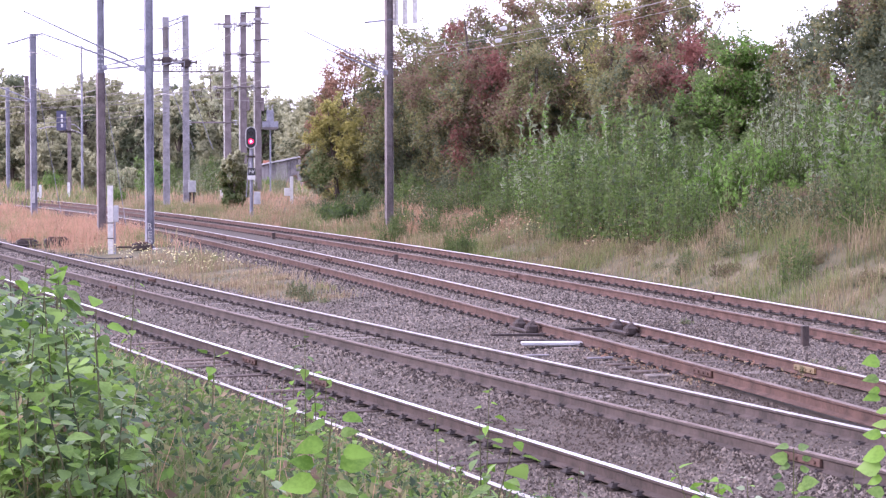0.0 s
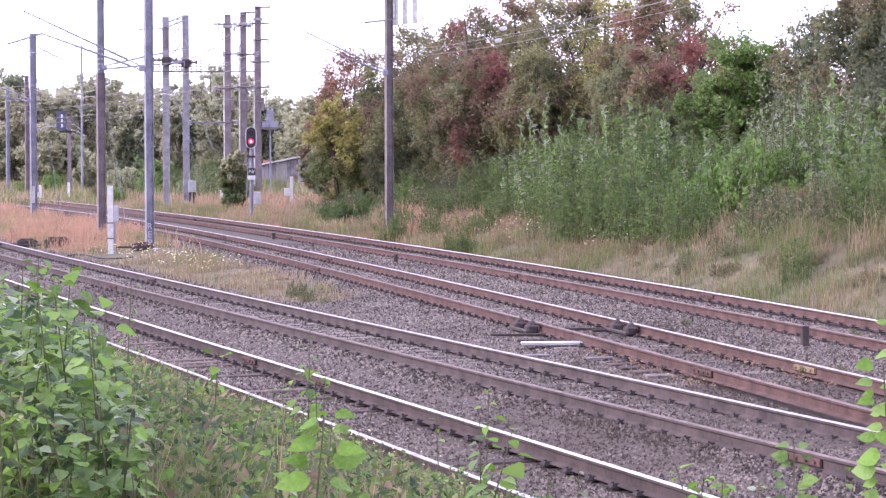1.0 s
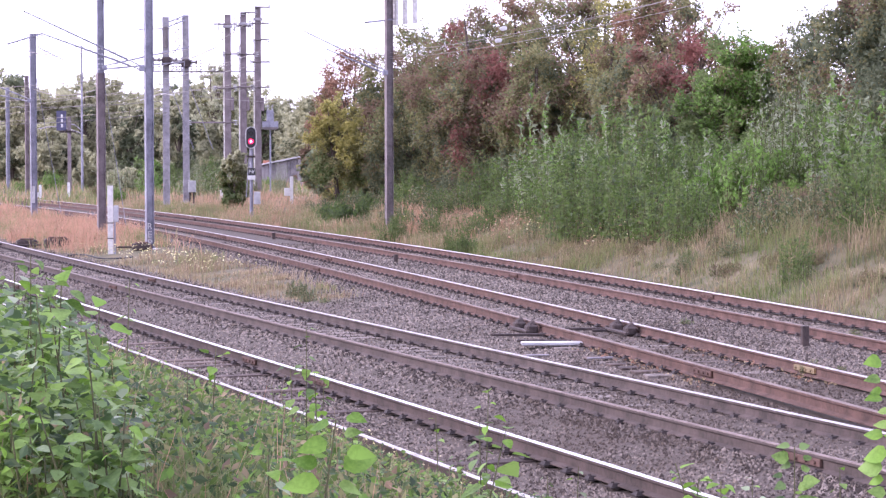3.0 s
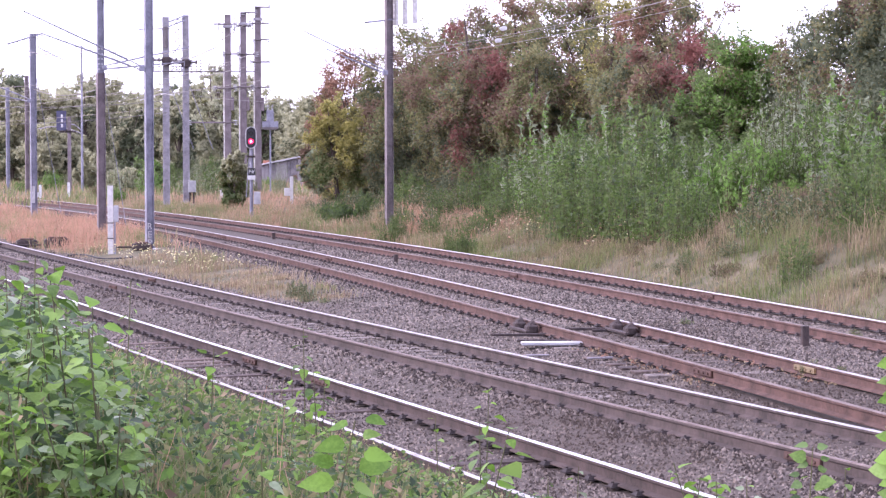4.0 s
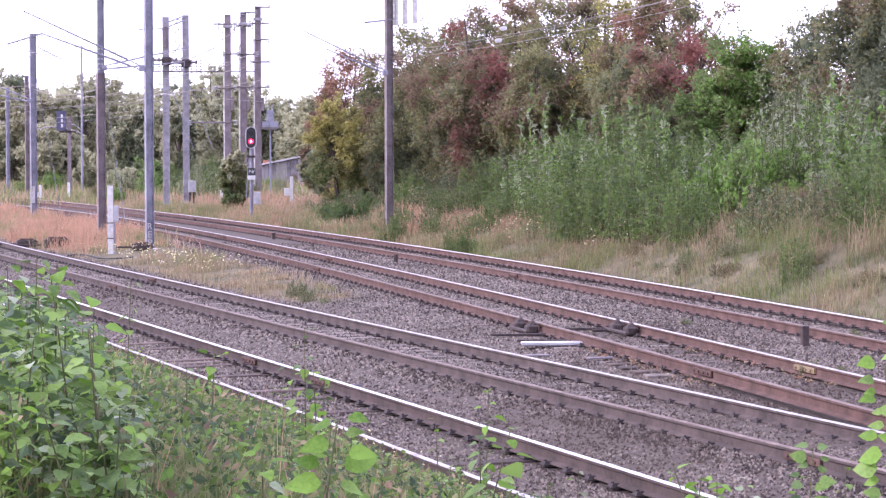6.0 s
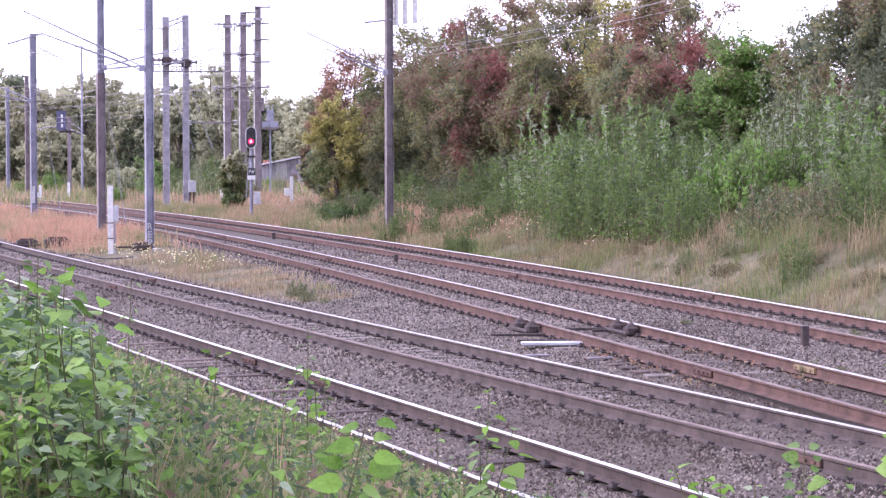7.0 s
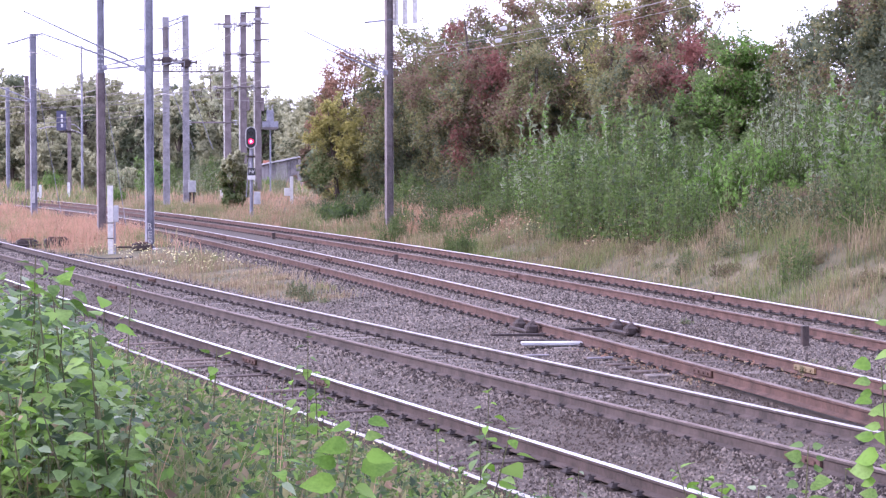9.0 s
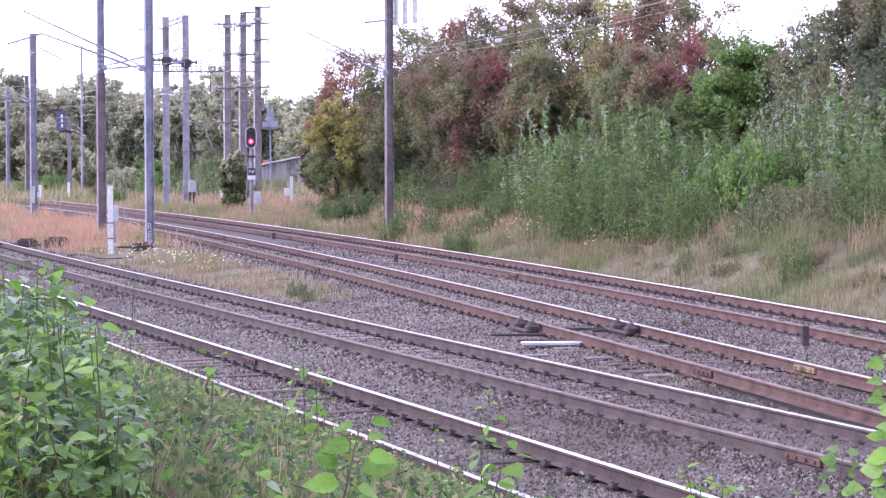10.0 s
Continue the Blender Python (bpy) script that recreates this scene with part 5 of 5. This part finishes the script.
x, y = tufts(rg, 2200, far_field, 9, 0.6)
blades("field_grass", x, y, 0.3 + 0.6 * patchy(x, y, 0.4, 6.0), 0.8, [L_PINK, L_TAN, L_GRASS, L_OLIVE], (3, 4, 4, 2), 34, "rough grass beyond the bend of the railway", 0.03)

# flowers by the masts and on the verge
n = 260
y = rg.uniform(62, 78, n)
x = centre("B", y) + 2.6 + rg.uniform(0, 2.2, n)
v, f = leaves(rg, np.stack([x, y, ground_z(x, y) + rg.uniform(0.15, 0.4, n)], -1), 0.045)
tagged(raw("pale_flowers", v, f, PETAL), "pale yellow flower heads in the dry grass", "flowers", kind="stuff")
n = 160
y = rg.choice([74.0, 76.5, 88.0, 66.0], n) + rg.normal(0, 0.8, n)
x = centre("D", y) + 3.6 + rg.normal(0, 0.35, n)
v, f = leaves(rg, np.stack([x, y, ground_z(x, y) + rg.uniform(0.3, 0.8, n)], -1), 0.06)
tagged(raw("seed_heads", v, f, [PETAL, L_PINK], None, rg.integers(0, 2, n)), "pale fluffy seed heads above the verge grass", "flowers", kind="stuff")


# ---- plants of the near bank ----
def leaf_mesh(name, mat, wide, droop):
    """Broad pointed leaf one unit long: toothed outline, folded rib, drooping tip; it grows along +y."""
    ribs = [0.0, 0.18, 0.42, 0.68, 0.88, 1.0]
    half = [0.04, 0.40, 0.46, 0.31, 0.12, 0.0]
    verts, faces = [], []
    for t, h in zip(ribs, half):
        z = -droop * t * t
        verts += [(-h * wide, t - 0.05 * h, z + 0.16 * h), (0, t, z), (h * wide, t - 0.05 * h, z + 0.16 * h)]
    for i in range(len(ribs) - 1):
        a, b = i * 3, i * 3 + 3
        faces += [(a, a + 1, b + 1, b), (a + 1, a + 2, b + 2, b + 1)]
    me = bpy.data.meshes.new(name)
    me.from_pydata(verts, [], faces)
    me.materials.append(mat)
    for p in me.polygons:
        p.use_smooth = True
    return me


LN_BRIGHT = leaf_material("fresh_leaf", (0.075, 0.165, 0.016), (0.205, 0.37, 0.055), 0.55, 0.0, 0.45, 9.0, 0.5)
LN_MID = leaf_material("mid_green_leaf", (0.064, 0.125, 0.022), (0.225, 0.36, 0.085), 0.55, 0.0, 0.4, 9.0, 0.5)
LN_DEEP = leaf_material("deep_green_leaf", (0.042, 0.082, 0.025), (0.14, 0.225, 0.07), 0.55, 0.0, 0.35, 9.0, 0.5)
LN_PALE = leaf_material("pale_underside_leaf", (0.20, 0.27, 0.15), (0.38, 0.45, 0.29), 0.5, 0.0, 0.3, 9.0, 0.5)
LEAF = {k: [leaf_mesh("leaf", m, w, d) for w, d in ((0.80, 0.12), (0.98, 0.26), (0.70, 0.36))]
        for k, m in (("bright", LN_BRIGHT), ("mid", LN_MID), ("deep", LN_DEEP), ("pale", LN_PALE))}
LT_BRIGHT, LT_MID, LT_DEEP, LT_PALE = (leaf_material(a, b, c, 0.45, 0.5, 0.4) for a, b, c in (
    ("thicket_bright_leaf", (0.10, 0.19, 0.03), (0.25, 0.39, 0.08)), ("thicket_mid_leaf", (0.064, 0.118, 0.026), (0.195, 0.295, 0.08)),
    ("thicket_deep_leaf", (0.025, 0.05, 0.022), (0.085, 0.145, 0.06)), ("thicket_pale_leaf", (0.22, 0.28, 0.17), (0.36, 0.42, 0.28))))
SWAY = []


def sapling(px, py, dist, size, n, kinds, rng, label, lean=0.0, bare=0.25, height=None, sway=1.0, keys=None, pairs=False):
    """A leafy shoot whose tip stands at a bearing and height; leaves alternate up the stem."""
    x, y = at(px, dist), dist
    z_tip = 2.951 - (py - 278.3) / 4200.0 * dist
    z0 = float(ground_z(x, y)) - 0.03
    h = max(z_tip - z0, 0.22)
    ob = empty("sapling", pose(x - lean * h, y, z0), label, "sapling", "near bank plants")
    top = Vector((lean * h, 0, h))
    mid = Vector((lean * h * 0.3 + rng.uniform(-0.03, 0.03), rng.uniform(-0.03, 0.03), h * 0.5))
    bm = tube(fresh(), (0, 0, 0), mid, 0.006 + 0.002 * h, 0.005, 6)
    tube(bm, mid, top, 0.005, 0.0025, 6)
    part("stem", bm, STALK, ob)
    a = rng.uniform(0, 6.28)
    for i in range(n):
        f = bare + (1 - bare) * (i + 0.5) / n
        p = mid.lerp(top, (f - 0.5) * 2) if f > 0.5 else Vector((0, 0, 0)).lerp(mid, f * 2)
        a += 2.4 + rng.uniform(-0.5, 0.5)
        s = size * rng.uniform(0.7, 1.2) * (1.0 if f < 0.85 else 0.75)
        reach = size * rng.uniform(0.15, 0.6)
        lf = new("leaf", rng.choice(LEAF[rng.choice(kinds)]))
        lf.parent = ob
        tilt = rng.uniform(-34, 10) if f < 0.9 else rng.uniform(-40, 35)
        roll = rng.uniform(-28, 28)
        if pairs:
            a = (math.pi if i % 2 else 0.0) + rng.uniform(-0.5, 0.5)
            tilt, roll = rng.uniform(-12, 22), (-1 if i % 2 else 1) * rng.uniform(30, 60)
        lf.matrix_basis = (Matrix.Translation(p + Vector((math.cos(a) * reach, math.sin(a) * reach, rng.uniform(-0.01, 0.03)))) @ Matrix.Rotation(a - math.pi / 2, 4, "Z")
                           @ Matrix.Rotation(radians(tilt), 4, "X") @ Matrix.Rotation(radians(roll), 4, "Y") @ Matrix.Diagonal((s, s, s, 1)))
    SWAY.append((ob, h, dist, sway, rng.uniform(0, 6.28), keys))
    return ob


rl = random.Random(77)
FRESH = "fresh bright green sapling with broad leaves on the near bank"
LEAFY = "leafy green shrub shoot crowding the near bank"
LOW = "small green weed on the near bank above the rails"
CENTRE_SWAY = ((0, -5), (.4, 34), (.8, 0), (1.2, -34), (1.6, -47), (2.0, -44), (2.4, -45), (2.7, -20), (3.2, 10), (3.8, 30), (4.0, 35), (4.5, -28), (5.0, 55), (5.5, -30),
               (6.0, 5), (6.4, 30), (7.0, 55), (7.5, -15), (8.0, 37), (8.5, 50), (9.0, 40), (9.5, 70), (10.0, 45))
SPRAY_SWAY = ((0, 12), (.5, 0), (1.0, -8), (1.5, 40), (2.0, -14), (2.5, 60), (3.1, 10), (3.6, 40), (4.0, 30), (4.5, -5), (5.0, -10), (5.5, 20), (6.0, 0), (6.5, 25), (7.0, 45),
              (7.5, -15), (8.0, 0), (8.5, 38), (9.0, -10), (9.5, 38), (10.0, 12))
NOD_SWAY = ((0, -30), (.5, -30), (1.0, -25), (1.5, -15), (2.0, 10), (2.5, -60), (3.2, -10), (4.0, 8), (4.5, -5), (5.0, 35), (5.5, 30), (6.2, 0), (7.0, -8), (7.5, 12), (8.0, 35),
            (8.5, 14), (9.0, 0), (9.5, 20), (10.0, 60))
sapling(592, 742, 8.6, 0.125, 9, ("bright", "bright", "mid"), rl, FRESH, 0.12, 0.74, keys=CENTRE_SWAY, pairs=True)
sapling(470, 806, 8.8, 0.10, 11, ("pale", "mid", "bright"), rl, "shoot with pale leaf undersides on the near bank", 0.0, 0.75)
sapling(1570, 648, 8.4, 0.078, 34, ("bright", "bright", "mid"), rl, FRESH, -0.04, 0.56, keys=SPRAY_SWAY, pairs=True)
sapling(1596, 575, 8.8, 0.08, 22, ("bright", "mid"), rl, FRESH, -0.03, 0.4, keys=SPRAY_SWAY, pairs=True)
sapling(1435, 795, 9.4, 0.08, 18, ("mid", "deep", "mid"), rl, LEAFY, 0.06, 0.74, keys=NOD_SWAY, pairs=True)
sapling(1500, 832, 13.5, 0.07, 12, ("bright", "mid"), rl, LOW, 0.0, 0.5)
sapling(1415, 845, 13.0, 0.07, 10, ("mid", "bright"), rl, LOW, 0.0, 0.5)
sapling(1330, 852, 13.5, 0.08, 7, ("bright", "pale"), rl, "yellowish weed shoot above the rails", 0.0, 0.8)
sapling(1195, 822, 11.5, 0.095, 13, ("bright", "mid"), rl, FRESH, -0.2, 0.6)
sapling(1245, 848, 11.5, 0.11, 13, ("bright", "bright"), rl, FRESH, 0.1, 0.7)
sapling(1275, 855, 11.0, 0.105, 12, ("bright", "mid"), rl, FRESH, 0.0, 0.8)
sapling(905, 762, 11.5, 0.12, 16, ("bright", "mid"), rl, FRESH, 0.18, 0.5)
sapling(865, 690, 17.0, 0.10, 18, ("mid", "bright"), rl, LOW, 0.0, 0.1, sway=0.2)
sapling(848, 745, 16.0, 0.09, 14, ("deep", "mid"), rl, LOW, 0.0, 0.2, sway=0.2)
sapling(770, 736, 18.5, 0.06, 9, ("mid", "bright"), rl, LOW, 0.0, 0.2, sway=0.2)
sapling(1025, 828, 17.0, 0.07, 9, ("mid", "pale"), rl, LOW, 0.0, 0.3, sway=0.2)
sapling(970, 845, 16.5, 0.06, 9, ("deep", "mid"), rl, LOW, 0.0, 0.3, sway=0.2)
sapling(20, 470, 11.5, 0.12, 28, ("mid", "deep", "bright"), rl, LEAFY, 0.0, 0.2)
sapling(172, 528, 11.2, 0.125, 12, ("bright", "mid", "bright"), rl, FRESH, 0.02, 0.5, sway=0.8)
sapling(232, 492, 16.0, 0.06, 16, ("bright", "mid"), rl, "slender pale green shoot on the near bank", 0.02, 0.35, sway=0.5)
sapling(380, 615, 13.5, 0.10, 6, ("mid", "bright"), rl, FRESH, 0.0, 0.75, sway=0.4)
sapling(330, 650, 14.5, 0.07, 9, ("deep", "mid"), rl, LOW, 0.0, 0.4, sway=0.4)
for px, py, d in ((540, 580, 16.5), (555, 660, 16.5), (515, 650, 17.0), (575, 660, 17.5)):
    sapling(px, py, d, 0.095, 20, ("mid", "deep", "bright"), rl, "slender leafy shoot beside the rail", 0.0, 0.15, sway=0.5)
sapling(65, 452, 11.5, 0.12, 28, ("mid", "deep"), rl, LEAFY, 0.0, 0.2)
sapling(105, 465, 11.5, 0.12, 28, ("mid", "deep", "bright"), rl, LEAFY, 0.0, 0.2)

ENVELOPE = ((-60, 462), (90, 466), (150, 532), (215, 610), (300, 680), (400, 720), (540, 760), (680, 800), (800, 842), (950, 870), (1100, 890))


def outline_at(px):
    return float(np.interp(px, [p[0] for p in ENVELOPE], [p[1] for p in ENVELOPE]))


for i in range(70):
    px = -70 + 280 * rl.random() ** 0.9
    d = rl.uniform(9.0, 15.5)
    py = outline_at(px) + 25 + 300 * rl.random() ** 1.3
    sapling(px, py, d, rl.uniform(0.08, 0.115), rl.randint(26, 34), rl.choice((("mid", "deep"), ("mid", "bright", "mid"), ("deep", "deep", "mid"), ("bright", "mid", "pale"), ("deep", "mid"))), rl, LEAFY, rl.uniform(-0.12, 0.12), 0.2, sway=0.7)
for i in range(16):
    sapling(-30 + 270 * rl.random(), rl.uniform(690, 850), rl.uniform(8.6, 9.8), rl.uniform(0.075, 0.11), rl.randint(10, 16), rl.choice((("bright", "mid"), ("mid", "deep"), ("bright", "mid", "pale"))), rl, LEAFY, rl.uniform(-0.15, 0.15), 0.35, sway=0.8)
for i in range(48):
    px = 170 + 640 * rl.random()
    d = rl.uniform(12.5, 22.0)
    py = outline_at(px) + 12 + 160 * rl.random()
    sapling(px, py, d, rl.uniform(0.04, 0.065), rl.randint(14, 20), rl.choice((("mid", "deep"), ("deep", "deep", "mid"), ("mid", "bright"), ("deep", "pale"))), rl, LOW, rl.uniform(-0.1, 0.1), 0.1, sway=0.4)

for i in range(18):
    px = 250 + 660 * (i + rl.random()) / 18
    sapling(px, outline_at(px) + rl.uniform(-25, 70), rl.uniform(13.0, 17.5), rl.uniform(0.07, 0.09), rl.randint(13, 18), rl.choice((("bright", "mid"), ("bright", "deep", "mid"))), rl, "fresh leafy weed on the near bank", rl.uniform(-0.15, 0.15), 0.3, sway=0.5)
for i in range(46):
    d = rl.uniform(19.0, 40.0)
    o = rl.uniform(1.15, 2.1)
    x = float(centre("A", d)) - o * 1.06
    px = 784 + 4200 * x / d
    z = float(ground_z(x, d)) + rl.uniform(0.25, 0.62)
    if px < 1150:
        sapling(px, 278.3 + (2.951 - z) / d * 4200, d, rl.uniform(0.05, 0.075), rl.randint(10, 16), rl.choice((("mid", "deep"), ("mid", "bright"), ("deep", "mid"))), rl, "small weed growing against the near rail", rl.uniform(-0.15, 0.15), 0.1, sway=0.25)


def near_bank(rng, n):
    y = 9 + 36 * rng.uniform(0, 1, n)
    return y * rng.uniform(-0.215, 0.13, n) - 0.2, y


x, y = tufts(rg, 5200, near_bank, 9, 0.10)
o = -lateral("A", x, y)
k = (o > 1.05) & (o < 9.0)
x, y, o = x[k], y[k], o[k]
blades("bank_grass", x, y, np.clip(0.22 + 0.13 * (o - 1.0), 0.1, 0.6), 0.7, [L_TAN, L_GRASS, L_GREEN, L_OLIVE], (4, 4, 3, 3), 41, "rough green and straw-coloured grass on the near bank", 0.006)
x, y = tufts(rg, 3800, near_bank, 16, 0.16)
o = -lateral("A", x, y)
k = (o > 1.1) & (o < 9.0)
x, y, o = x[k], y[k], o[k]
hh = np.clip(0.29 + 0.13 * (o - 1.1), 0.1, 0.75)
v, f = leaves(rg, np.stack([x, y, ground_z(x, y) + rg.uniform(0.02, 1.0, len(x)) ** 0.8 * hh], -1), 0.038, long=1.7)
tagged(raw("undergrowth", v, f, [W_GREEN, W_SHADE, L_BRIGHT, L_OLIVE, LT_DEEP, L_BROWN, L_TAN], None, rg.choice(7, len(x), p=(0.28, 0.20, 0.12, 0.10, 0.18, 0.07, 0.05))), "low leafy undergrowth of nettles and brambles on the near bank", "undergrowth", kind="stuff")


def thicket(n, px0, px1, d0, d1, lift, size, seed, label):
    """Dense broad leaves filling the brush between the single shoots."""
    rng = np.random.default_rng(seed)
    px, y = rng.uniform(px0, px1, n), rng.uniform(d0, d1, n)
    x = (px - 784.0) / 4200.0 * y
    top = 2.951 - (np.interp(px, [q[0] for q in ENVELOPE], [q[1] for q in ENVELOPE]) + lift - 278.3) / 4200.0 * y
    g = ground_z(x, y)
    lump = 0.72 + 0.28 * np.sin(px * 0.045 + y) * np.sin(y * 2.1 + px * 0.02)
    z = g + (top - g) * lump * rng.uniform(0.02, 1.0, n) ** 0.6
    ok = (top - g) > 0.1
    c = np.stack([x, y, z], -1)[ok]
    n = len(c)
    a, tilt = rng.uniform(0, 6.28, n), np.radians(rng.uniform(-38, 22, n))
    s = size * rng.uniform(0.6, 1.25, n)
    d = np.stack([np.cos(a) * np.cos(tilt), np.sin(a) * np.cos(tilt), np.sin(tilt)], -1)
    w = unit(np.cross(d, np.stack([np.zeros(n), np.zeros(n), np.ones(n)], -1)) + rng.normal(0, 0.35, (n, 3)))
    up = np.cross(w, d)
    rows = []
    for t, h in ((0.0, 0.06), (0.25, 0.42), (0.55, 0.44), (0.82, 0.2), (1.0, 0.01)):
        mid = c + d * (t * s)[:, None] - up * (0.2 * t * t * s)[:, None]
        e = up * (0.15 * h * s)[:, None]
        rows += [mid - w * (h * s)[:, None] + e, mid, mid + w * (h * s)[:, None] + e]
    v = np.stack(rows, 1)
    quad = np.array([q for i in range(4) for q in ((3 * i, 3 * i + 1, 3 * i + 4, 3 * i + 3), (3 * i + 1, 3 * i + 2, 3 * i + 5, 3 * i + 4))])
    f = (np.arange(n)[:, None, None] * 15 + quad[None]).reshape(-1, 4)
    slot = np.repeat(rng.choice(4, n, p=(0.12, 0.32, 0.50, 0.06)), 8)
    return tagged(raw("leaf_thicket", v.reshape(-1, 3), f, [LT_BRIGHT, LT_MID, LT_DEEP, LT_PALE], None, slot, True), label, "thicket", kind="stuff")


thicket(5600, -80, 260, 9.5, 19.0, 14, 0.072, 91, "dense green leaf thicket of brambles and saplings")
thicket(8500, 150, 560, 12.5, 25.0, 10, 0.034, 92, "low green leafy brush on the near bank")
thicket(7000, 420, 980, 12.5, 24.0, 2, 0.032, 93, "low sparse leafy brush near the rail")
x, y = tufts(rg, 420, near_bank, 4, 0.12)
o = -lateral("A", x, y)
k = (o > 1.2) & (o < 8.0)
blades("dry_stalks", x[k], y[k], np.clip(0.4 + 0.12 * (o[k] - 1.2), 0.3, 0.9), 0.6, [L_TAN, L_PINK], (3, 1), 43, "dry straw-coloured stalks standing among the weeds", 0.003)
n = 130
y = rg.uniform(20, 27, n)
x = centre("A", y) - 1.35 - np.abs(rg.normal(0, 0.35, n))
v, f = leaves(rg, np.stack([x, y, ground_z(x, y) + rg.uniform(0.2, 0.45, n)], -1), 0.022)
tagged(raw("yellow_flowers", v, f, PETAL), "small pale yellow flowers beside the near rail", "flowers", kind="stuff")
n = 240
y = rg.uniform(31.0, 37.0, n)
x = centre("C", y) - 0.7525 + rg.choice([-0.2, -0.3, 1.25], n) + rg.normal(0, 0.07, n)
v, f = leaves(rg, np.stack([x, y, ground_z(x, y) + rg.uniform(0.02, 0.09, n)], -1), 0.04)
tagged(raw("leaf_litter", v, f, [L_RUST, L_BROWN, L_TAN], None, rg.integers(0, 3, n)), "rusty fallen leaves caught along the siding rail", "leaf litter", kind="stuff")
# small weeds that came up in the ballast
for px, dist, s in ((1215, 43.5, 0.16), (1510, 40.0, 0.24), (1490, 33.6, 0.2), (1440, 32.5, 0.2), (545, 51.0, 0.3), (575, 50.5, 0.35), (530, 52.5, 0.35)):
    put_weed("dull", at(px, dist), dist, s, px)


# ---- the wind in the near plants ----
def motions():
    for ob, h, dist, sway, phase, keys in SWAY:
        base = ob.matrix_basis.copy()
        rows = []
        if keys:
            for t, dpx in keys:
                a = math.atan(dpx / 4200.0 * dist / h)
                rows.append((t, base @ Matrix.Rotation(a, 4, "Y") @ Matrix.Rotation(0.03 * math.sin(2.3 * t + phase), 4, "X")))
        else:
            amp = radians(1.7) * sway
            for i in range(26):
                t = i * 0.4
                g = 0.6 + 0.4 * math.sin(0.7 * t + phase * 0.3)
                a = amp * g * (math.sin(3.1 * t + phase) + 0.5 * math.sin(5.3 * t + 1.7 * phase)) + amp * 0.6 * math.sin(0.9 * t + 0.4)
                b = amp * 0.7 * g * math.sin(2.6 * t + 2.1 * phase)
                rows.append((t, base @ Matrix.Rotation(a, 4, "Y") @ Matrix.Rotation(b, 4, "X")))
        walk(ob, rows)


motions()
